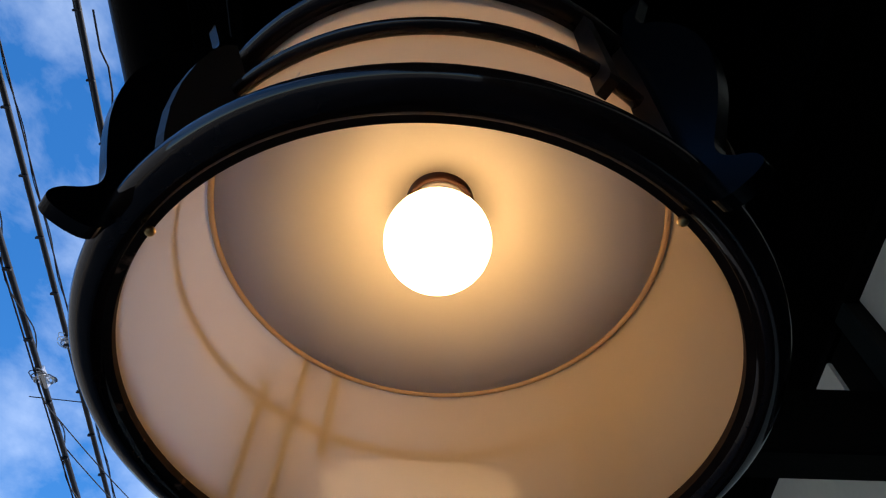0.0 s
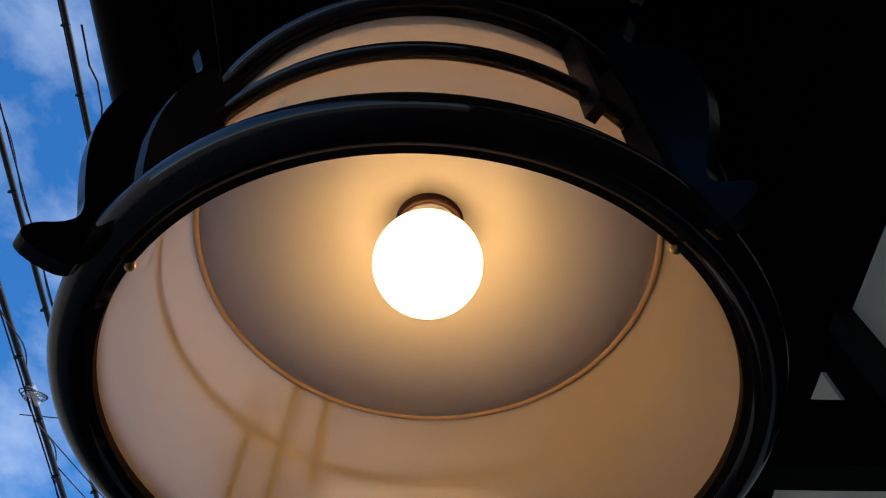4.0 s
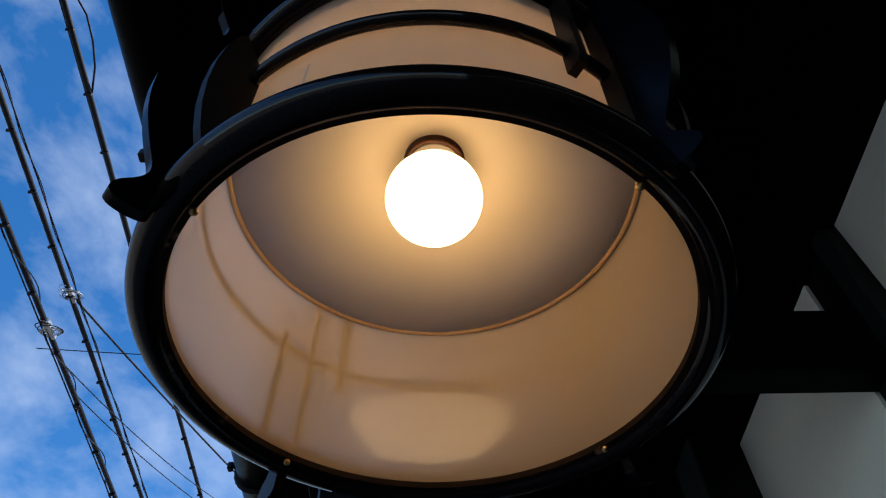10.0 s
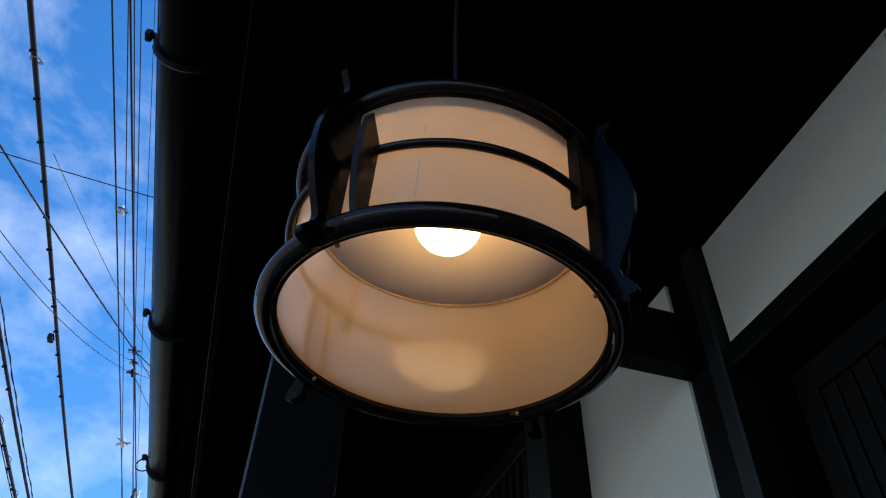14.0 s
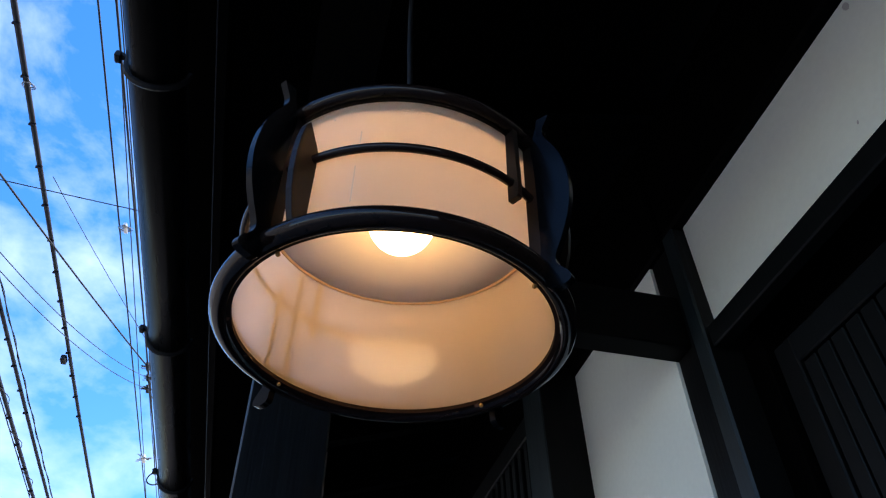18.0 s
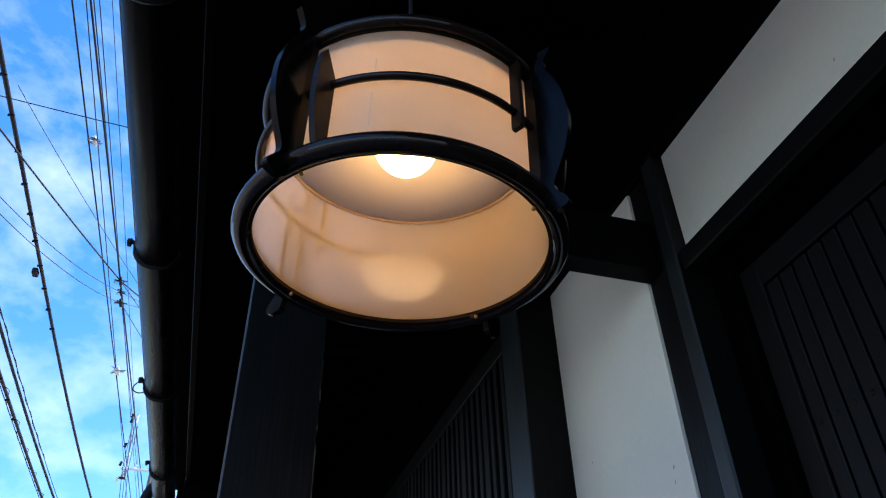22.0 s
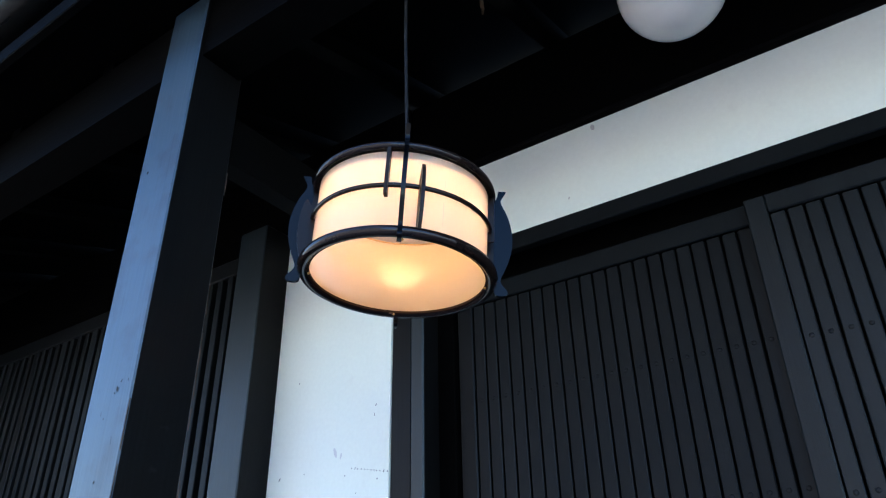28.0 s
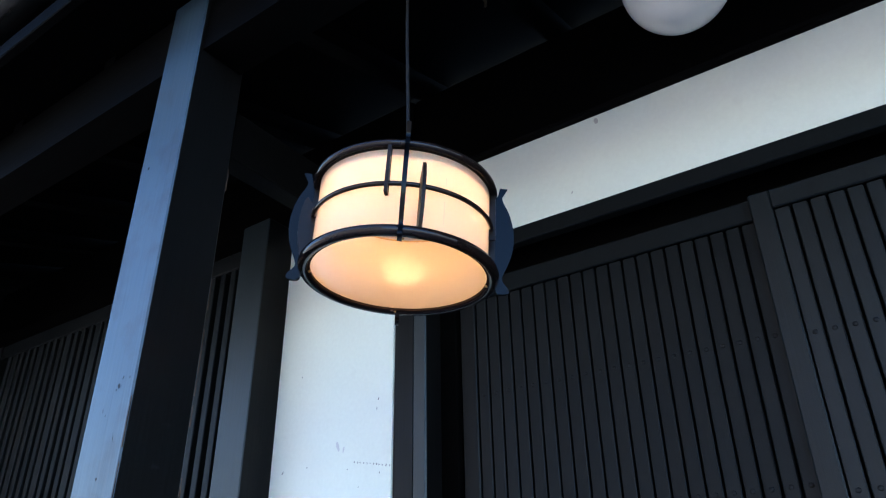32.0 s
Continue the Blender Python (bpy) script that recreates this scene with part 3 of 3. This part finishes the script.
dome = [(0.1340, 0.1285), (0.1310, 0.1266), (0.1240, 0.1260), (0.1140, 0.1272), (0.1010, 0.1310), (0.0850, 0.1385), (0.0650, 0.1480), (0.0450, 0.1580), (0.0215, 0.1688)]
dome_up = [(r, z + 0.003) for r, z in dome[:0:-1]] + [(0.1340, 0.1305)]
part("inner_cover", lathe(dome + dome_up, 96, True), acrylic_top, lamp, "milky acrylic inner cover, bulb warmth and cool rim light in its colour", soft=True).location = (0, 0.0018, 0.0050)
# Bead added to draw the warm line of light round the cover.
part("cover_bead", torus(0.1336, 0.0019, 0.1268, 128, 10), rim_light, lamp, "bead along the inner cover, amber for the warm rim light", soft=True).location = (0, 0.0010, 0.0050)
part("bottom_ring", torus(0.1456, 0.0086, 0.0026), lacquer, lamp, "thick black lacquered ring", soft=True)
part("rim_strip", lathe([(RI + 0.0010, -0.0014), (RI + 0.0010, 0.0026), (RI + 0.0015, 0.0026), (RI + 0.0015, -0.0011), (RI + 0.0046, -0.0011), (RI + 0.0046, -0.0028)], 128, True), worn_rim, lamp, "worn brown inner rim", soft=False)
part("middle_ring", torus(0.1415, 0.0037, 0.080), lacquer, lamp, "thin black ring", soft=True)
part("top_ring", torus(0.1425, 0.0064, 0.1477), lacquer, lamp, "black lacquered ring", soft=True)

outer = [(0.1668, 0.1708), (0.1665, 0.1706), (0.1622, 0.1625), (0.1578, 0.1540), (0.1595, 0.1445), (0.1695, 0.126), (0.1765, 0.100), (0.1785, 0.075),
         (0.1745, 0.048), (0.1660, 0.025), (0.1585, 0.009), (0.1612, 0.000), (0.1705, -0.009), (0.1705, -0.018)]
inner_edge = [(0.1500, -0.0190), (0.1490, -0.006), (0.1450, 0.004), (0.1480, 0.020), (0.1480, 0.050), (0.1480, 0.110), (0.1450, 0.138), (0.1490, 0.1515), (0.1525, 0.1600), (0.1540, 0.1706), (0.1543, 0.1708)]


def rounded(outline, times=2):
    """Corner cutting, so that the outline runs in soft curves."""
    for _ in range(times):
        nxt = []
        for (a, b), (c, d) in zip(outline, outline[1:] + outline[:1]):
            nxt += [(0.75 * a + 0.25 * c, 0.75 * b + 0.25 * d), (0.25 * a + 0.75 * c, 0.25 * b + 0.75 * d)]
        outline = nxt
    return outline


bracket_me = mesh_from(plate(rounded(outer + inner_edge, 3), 0.0065), "bracket")
bracket_me.materials.append(lacquer_plate)
long_bar_me = mesh_from(plate([(0.1375, 0.004), (0.1480, 0.004), (0.1490, 0.150), (0.1375, 0.150)], 0.0048), "spine")
long_bar_me.materials.append(lacquer_bar)
up_bar_me = mesh_from(plate([(0.1375, 0.062), (0.1466, 0.062), (0.1480, 0.064), (0.1482, 0.078), (0.1464, 0.150), (0.1375, 0.150)], 0.0052), "short_bar")
up_bar_me.materials.append(lacquer_bar)
low_bar_me = mesh_from(plate([(0.1375, 0.004), (0.1500, 0.004), (0.1550, 0.018), (0.1590, 0.034), (0.1612, 0.052), (0.1616, 0.072), (0.1602, 0.090), (0.1572, 0.105), (0.1530, 0.113), (0.1375, 0.090)], 0.0052), "short_bar")
low_bar_me.materials.append(lacquer_bar)
bolt_me = smooth(mesh_from(ball(0.0021, u=12, v=8), "bolt"))
bolt_me.materials.append(brass)
for angle in (-141, -51, 39, 129):
    turn = pose(0, 0, 0, 0, 0, angle)
    plate_ob = part("bracket", bracket_me, lacquer_plate, lamp)
    plate_ob.matrix_local = turn
    for name, me, off in (("spine", long_bar_me, 0), ("short_bar", up_bar_me, -10), ("short_bar", low_bar_me, 10)):
        o = part(name, me, lacquer_bar, lamp)
        o.matrix_local = pose(0, 0, 0, 0, 0, angle + off)
    part("bolt", bolt_me, brass, plate_ob, "small brass bolt").location = (0.136, 0.004, -0.004)
socket = part("socket", lathe([(0.0005, 0.200), (0.0213, 0.200), (0.0213, 0.1750), (0.0210, 0.1737), (0.0200, 0.1732), (0.0190, 0.1737), (0.0186, 0.1750), (0.0186, 0.196), (0.0005, 0.196)], 48), bakelite, lamp, "brown lamp socket", soft=True)
socket.location = (0, 0.006, 0)
bulb_profile = [(0.0005, 0.106)] + [(0.0328 * math.sin(a), 0.1388 - 0.0328 * math.cos(a)) for a in [math.pi * k / 24 for k in range(1, 17)]] + \
               [(0.0228, 0.1625), (0.0182, 0.1678), (0.0156, 0.1715), (0.0146, 0.1762), (0.0005, 0.1764)]
part("bulb", lathe(bulb_profile, 48), bulb_glow, socket, "lit round light bulb", soft=True).location = (0, 0.0015, -0.002)
part("collar", lathe([(0.0005, 0.1712), (0.0166, 0.1712), (0.0182, 0.1728), (0.0182, 0.1955), (0.0005, 0.1955)], 48), enamel, socket, "white collar of the bulb", soft=False)
inv = pose(0, 0, 1.80, 3.43, 1.30, 0).inverted()
part("top_cap", lathe([(0.0005, 0.215), (0.022, 0.213), (0.030, 0.200), (0.0005, 0.199)], 32), lacquer, lamp, soft=True)
cord_pts = [inv @ Vector((0.0045 + 0.0012 * math.sin(k * 0.9), -0.012 + 0.009 * k / 12, 2.00 + 0.68 * k / 12)) for k in range(13)]
part("cord", tube(cord_pts, 0.0032, 8), rubber, lamp, "black hanging cord", soft=True)

# ---------------------------------------------------------------- globe light
globe = thing("globe_light", "unlit white opal glass globe under the eaves", "ceiling light")
part("glass_globe", ball(0.116, (0.397, -0.421, 2.533), 48, 32), opal, globe, "white opal glass ball", soft=True)
part("fitter", lathe([(0.055, 2.645), (0.058, 2.655), (0.058, 2.80), (0.0005, 2.80)], 32), iron, globe, "dark metal fitter", soft=True).location = (0.397, -0.421, 0)

# ---------------------------------------------------------------- street cables
def cable(label, x0, a, z0, b, radius, y0=-12, y1=40, mat=cable_black, clips=0, spiral=False):
    c = thing("overhead_cable", label, "cable", group="overhead cables")
    n = 52

    def swing(y):
        """Low cables swing towards the pole down the street."""
        return 0.0 if z0 > 6.5 or y < 7 else 0.0025 * (min(y, 20) - 7) ** 2 + 0.065 * max(0, y - 20)

    line = [Vector((x0 + a * y + swing(y), y, z0 + b * y)) for y in [y0 + (y1 - y0) * k / n for k in range(n + 1)]]
    part("wire", tube(line, radius, 8), mat, c, soft=True)
    if spiral:
        sp = [Vector((x0 + a * y + radius * 1.9 * math.cos(y * 9) + swing(y), y, z0 + b * y + radius * 1.9 * math.sin(y * 9))) for y in [0.5 + 0.06 * k for k in range(170)]]
        part("spiral_tie", tube(sp, 0.0035, 4), mat, c, "thin wire wound round the cable")
    for k in range(clips):
        y = 0.9 + 0.43 * k
        x = x0 + a * y + swing(y)
        part("clip", box(x - radius * 1.35, x + radius * 1.3, y - 0.006, y + 0.006, z0 + b * y - radius * 1.6, z0 + b * y - radius * 0.4, 0), mat, c)
    return c


cable("thick black street cable with a wound tie wire", -2.026, -0.020, 4.50, -0.021, 0.0155, clips=15, spiral=True)
cable("thin wire lashed beside a street cable", -2.060, -0.020, 4.505, -0.021, 0.0045)
cable("thick black street cable with clips", -2.437, -0.026, 5.50, -0.021, 0.018, clips=15)
cable("twisted wire beside a street cable", -2.385, -0.026, 5.50, -0.021, 0.005, spiral=True)
cable("thick black street cable with clips", -2.166, -0.023, 6.00, -0.021, 0.0195, clips=17)
cable("thin wire beside a street cable", -2.205, -0.020, 6.03, -0.023, 0.006)
cable("thin power line high over the street", -2.037, -0.006, 7.00, -0.002, 0.009)
cable("thin power line high over the street", -1.925, 0.004, 7.02, -0.004, 0.011)
cable("thin power line high over the street", -1.880, -0.004, 7.06, -0.004, 0.006)
cable("thin power line high over the street", -3.252, -0.020, 11.5, -0.004, 0.010)
cable("thin power line high over the street", -3.110, -0.013, 11.5, -0.001, 0.009)
cable("thin power line high over the street", -2.894, -0.016, 11.5, -0.002, 0.006)


def wire_run(name, label, points, radius, mat=cable_black, group="service wires"):
    c = thing(name, label, "cable", group=group)
    part("wire", tube(points, radius, 6), mat, c, soft=True)
    return c


def sagging(p, q, sag, n=20):
    p, q = Vector(p), Vector(q)
    return [p.lerp(q, k / n) - Vector((0, 0, sag * 4 * (k / n) * (1 - k / n))) for k in range(n + 1)]


KNOT_A, KNOT_B = (-2.072, 2.46, 4.455), (-2.512, 3.05, 5.44)
wire_run("service_wire", "thin service wire crossing the street", sagging((-2.60, 3.14, 5.0), (1.2, 3.44, 5.0), 0.03), 0.0035)
STRAIN = ((-1.634, 7.10, 6.18), (-1.645, 7.36, 6.19), (-1.655, 7.58, 6.17))
WALL_END = (-1.34, 8.45, 6.62)
for start, mid, radius, text in ((KNOT_B, STRAIN[0], 0.0085, "twisted service wire running to the eaves"), ((-2.080, 2.70, 4.443), STRAIN[1], 0.0034, "thin service wire running to the eaves"),
                                 ((-2.085, 2.95, 4.438), STRAIN[2], 0.0034, "thin service wire running to the eaves")):
    wire_run("service_wire", text, sagging(start, mid, 0.03 if radius > 0.008 else 0.16) + sagging(mid, WALL_END, 0.0)[1:], radius)
wire_run("service_wire", "thin service wire running to the eaves", sagging((-2.44, 4.6, 6.5), WALL_END, 0.06), 0.0035)
for start, end in ((STRAIN[2], (-1.36, 10.0, 6.62)), (STRAIN[0], (-1.42, 10.0, 7.08))):
    wire_run("service_wire", "thin service wire leaving the strain insulators", sagging(start, end, 0.0), 0.0045)
wire_run("service_wire", "loose loop of thin wire beside a cable", [(-2.104, 0.9, 5.99), (-2.104, 1.14, 5.97), (-2.076, 1.246, 5.97), (-2.085, 1.41, 5.97), (-2.12, 1.581, 5.97), (-2.19, 1.76, 5.97)], 0.007)


def tie_knot(at, label, size, seed, mat):
    """A bunch of wound wire ends where a branch leaves a cable."""
    rnd = random.Random(seed)
    c = thing("cable_clamp", label, "cable clamp", group="cable clamps")
    part("sleeve", box(at[0] - size * 0.25, at[0] + size * 0.25, at[1] - size, at[1] + size, at[2] - size * 0.3, at[2] + size * 0.3, size * 0.1), mat, c)
    for _ in range(7):
        r, ph, tl = size * rnd.uniform(0.5, 1.1), rnd.uniform(0, 6.28), rnd.uniform(-0.8, 0.8)
        pts = []
        for k in range(15):
            a = ph + 5.2 * k / 14
            pts.append((at[0] + r * math.cos(a), at[1] + r * math.sin(a) * 1.2 + size * 0.5 * tl, at[2] + r * 0.6 * math.sin(a + tl)))
        part("wire_end", tube(pts, size * 0.045, 5), (cable_bare if rnd.random() < 0.6 else cable_black) if mat is not iron else iron, c)
    return c


tie_knot(KNOT_A, "bunch of bright wire ends on a street cable", 0.070, 1, cable_bare)
tie_knot(KNOT_B, "bunch of bright wire ends on a street cable", 0.070, 2, cable_bare)
tie_knot((-2.232, 3.14, 5.94), "small wire clamp on a street cable", 0.045, 3, cable_bare)
tie_knot((-2.01, 5.69, 6.99), "white insulators on the power lines", 0.070, 4, ceramic)
tie_knot((-2.07, 11.1, 6.97), "white insulators on the power lines", 0.11, 5, ceramic)
tie_knot(STRAIN[0], "dark strain insulators on a service wire", 0.07, 6, iron)
tie_knot(STRAIN[1], "dark strain insulators on a service wire", 0.06, 7, iron)
tie_knot(STRAIN[2], "dark strain insulators on a service wire", 0.07, 9, iron)
box_at = (-2.36, 6.6, 5.83)
cb = thing("cable_box", "small black splice box on a street cable", "splice box")
part("case", box(box_at[0] - 0.035, box_at[0] + 0.018, box_at[1] - 0.05, box_at[1] + 0.05, box_at[2] - 0.035, box_at[2] + 0.03, 0.006), iron, cb)

# ---------------------------------------------------------------- utility pole and neighbour
pole = thing("utility_pole", "leaning grey-brown utility pole with cross arms and a transformer", "utility pole")
part("shaft", tube([(-1.43, 14, -0.06), (-1.46, 14, 6.46)], 0.055, 16), concrete, pole, soft=True)
part("cross_arm", box(-2.02, -1.30, 13.86, 13.90, 6.31, 6.35, 0.004), ceramic, pole, "pale cross arm")
part("cross_arm", box(-2.02, -1.90, 13.86, 13.90, 6.13, 6.17, 0.004), iron, pole)
part("cross_arm", box(-1.75, -1.30, 13.86, 13.90, 5.43, 5.47, 0.004), iron, pole)
part("mast", tube([(-1.90, 13.9, 6.2), (-2.03, 13.9, 7.45)], 0.016, 8), cable_bare, pole)
for k in range(8):
    x, z = -2.05 + 0.09 * (k % 2), 7.35 - 0.10 * (k // 2) if k < 4 else 6.75 - 0.18 * (k - 4)
    part("insulator", tube([(x, 13.9, z), (x + 0.02, 13.9, z + 0.075)], 0.026, 10), ceramic if k % 2 else iron, pole)
for x, z in ((-2.06, 6.10), (-1.98, 6.18), (-1.80, 6.36), (-1.66, 5.48), (-1.58, 5.48), (-1.50, 5.60), (-1.40, 5.40)):
    part("insulator", tube([(x, 13.9, z), (x + 0.05, 13.88, z + 0.06)], 0.030, 10), ceramic, pole)
for x in (-1.98, -1.93, -1.88):
    part("drop_wire", tube([(x - 0.03, 13.9, 7.2), (x, 13.85, 6.3), (x + 0.08, 13.85, 5.7), (x + 0.30, 13.9, 5.5)], 0.006, 5), iron, pole)
part("transformer", tube([(-1.70, 13.9, 4.40), (-1.66, 13.9, 5.05)], 0.130, 20), pale, pole, "pale grey pole transformer", soft=False)
part("transformer_lid", tube([(-1.66, 13.9, 5.05), (-1.658, 13.9, 5.09)], 0.138, 20), pale, pole)

# Unseen wall with a roof edge, placed and sized to bounce sunlight inward.
across = thing("bounce_wall", "unseen pale wall across the street, added to bounce sunlight into the porch", "house")
part("wall", box(-5.7, -5.5, -2.0, 7.5, -0.06, 5.0, 0), pale, across)
part("roof_edge", box(-6.1, -5.2, -2.2, 7.7, 5.0, 5.12, 0.01), tile, across)
wing = thing("wing_wall", "beige plastered wing wall with a dark beam, square to the house front", "wall")
part("plaster", box(-0.062, 5.0, 3.02, 3.12, 0, 2.56, 0), cream, wing)
part("timber", box(-0.01, 5.0, 2.985, 3.02, 2.33, 2.40, 0.004), wood_beam, wing, "dark horizontal beam")
part("roof_edge", box(-0.20, 5.0, 2.99, 3.40, 2.53, 2.60, 0.006), wood_board, wing)
part("end_beam", box(-0.30, -0.06, 3.02, 3.30, 2.396, 2.72, 0.005), wood_beam, wing)
part("gutter_board", box(-0.35, -0.28, 3.51, 3.57, 2.40, 2.72, 0.003), wood_beam, wing)
part("gable_board", box(-0.20, 5.0, 3.13, 3.36, 2.60, 3.4, 0.004), wood_board, wing)
part("end_board", plate([(-0.060, 2.06), (-0.048, 2.11), (-0.010, 2.24), (0.018, 2.31), (0.022, 2.36), (0.013, 2.53), (-0.010, 2.49), (-0.060, 2.36)], 0.025), plaster, wing, "white curved end board").matrix_local = pose(-0.02, 2.985, 0, 0, 0, -32) @ pose(0.0235, 0, 0) @ Matrix.Diagonal((1.16, 1, 1, 1))
part("board_edge", plate([(-0.048, 2.09), (-0.036, 2.09), (0.006, 2.23), (0.034, 2.30), (0.034, 2.37), (0.023, 2.37), (0.019, 2.31), (-0.008, 2.24)], 0.03), wood_beam, wing, "dark edge of the end board").location = (0, 2.998, 0)
part("shutter", box(-0.05, 0.024, 2.97, 3.00, 1.60, 2.07, 0.004), pale, wing, "pale bluish pane")
post("porch_post", -0.180, -0.048, 2.88, 2.98, 0.0, 2.42, "second black-stained porch post by the wing wall", wood_post)
gp = thing("gable_post", "weathered brown wooden post below the downpipe elbow", "post")
part("shaft", box(-0.300, -0.155, 3.60, 3.70, -0.06, 2.60, 0.004), copper, gp)
part("side_board", box(-0.154, -0.04, 3.61, 3.69, -0.06, 2.60, 0.004), wood_beam, gp, "dark board beside the brown one")
spot = thing("spot_lamp", "small white outdoor spot lamp on the brown post", "lamp")
aim = pose(-0.340, 3.53, 2.345, 0, 36, 0)
cone = part("hood", lathe([(0.0005, 0.03), (0.020, 0.028), (0.024, 0.0), (0.026, -0.03), (0.048, -0.11), (0.045, -0.11), (0.023, -0.03), (0.0005, -0.02)], 24), ceramic, spot, soft=True)
cone.matrix_local = aim
part("collar", lathe([(0.0262, -0.026), (0.0275, -0.026), (0.0275, -0.036), (0.0285, -0.036)], 24), iron, spot, "dark collar").matrix_local = aim
part("arm", tube([(-0.340, 3.53, 2.360), (-0.32, 3.56, 2.365), (-0.31, 3.605, 2.355)], 0.008, 8), ceramic, spot)
part("cap", ball(0.022, (-0.245, 3.585, 2.330), 12, 8), ceramic, spot, soft=True)

# ---------------------------------------------------------------- small marks and fittings
def flecks(name, label, spots_at, x, parent, mat):
    for y, z, w, h, turn in spots_at:
        bm = bmesh.new()
        bmesh.ops.create_circle(bm, cap_ends=True, segments=8, radius=0.5)
        o = part(name, bm, mat, parent, label)
        o.matrix_local = pose(x, y, z, 0, -90, 0) @ pose(0, 0, 0, 0, 0, turn) @ Matrix.Diagonal((h, w, 1, 1))


rnd = random.Random(8)
row = [(0.658 - 0.0108 * k + rnd.uniform(-0.002, 0.002), 1.704 - 0.0020 * k, rnd.uniform(0.0015, 0.004), rnd.uniform(0.004, 0.008), rnd.uniform(-40, 40)) for k in range(12)]
single = [(0.581, 1.859, 0.003, 0.009, -30), (0.586, 1.833, 0.002, 0.010, 0), (0.921, 1.706, 0.004, 0.012, -35), (0.873, 1.973, 0.004, 0.004, 0),
          (0.571, 1.668, 0.004, 0.005, 0), (0.828, 1.710, 0.003, 0.004, 0), (0.680, 1.688, 0.003, 0.004, 0), (0.640, 1.640, 0.003, 0.003, 0)]
mark_dark = material("dark_dent", (0.006, 0.006, 0.006), 0.8, vary=0.3)
mark = material("grey_scuff", (0.16, 0.16, 0.16), 0.9, vary=0.3)
flecks("scuff", "", row + single, 0.6542, wall, mark)
smudge = material("grey_smudge", (0.55, 0.55, 0.54), 0.9, vary=0.1)
flecks("smudge", "", [(0.718, 1.752, 0.010, 0.030, 20), (0.697, 1.741, 0.006, 0.018, -10)], 0.6544, wall, smudge)
flecks("dent", "", [(0.490, 1.687, 0.006, 0.010, 20), (0.542, 2.145, 0.006, 0.008, 0), (0.502, 1.537, 0.005, 0.006, 0), (0.482, 1.700, 0.003, 0.007, -30), (0.463, 1.698, 0.002, 0.006, 10), (0.496, 1.681, 0.003, 0.004, 60), (0.513, 1.640, 0.002, 0.004, 0), (0.523, 1.650, 0.0015, 0.009, 5), (0.478, 1.600, 0.0012, 0.016, 14)], -0.1297, porch, mark_dark)
flecks("scuff", "", [(-0.103, 2.483, 0.012, 0.020, 10), (-0.015, 2.296, 0.004, 0.008, -20)], WALL_X - 0.0008, wall, material("pale_scuff", (0.42, 0.41, 0.38), 0.9, vary=0.3))
worn = material("bare_worn_wood", (0.075, 0.042, 0.025), 0.7, vary=0.4)
for k in range(22):
    ex, z = (-0.1285, rnd.uniform(1.38, 1.62)) if k < 10 else (-0.0095, rnd.uniform(1.45, 2.25))
    w, h = rnd.uniform(0.0006, 0.0011), rnd.uniform(0.02, 0.06)
    part("worn_edge", box(ex - w, ex + w, 0.4485, 0.4485 + w, z, z + h, 0), worn, porch, "bare wood on a chipped edge")
loop = thing("cord_loop", "short brown cord end hanging from the eaves", "cord")
part("cord", tube([(0.296, -0.01, 2.79), (0.292, -0.012, 2.70), (0.294, -0.01, 2.64), (0.300, -0.01, 2.622), (0.306, -0.008, 2.645), (0.304, -0.006, 2.70), (0.306, -0.004, 2.79)], 0.0035, 6), copper, loop, soft=True)
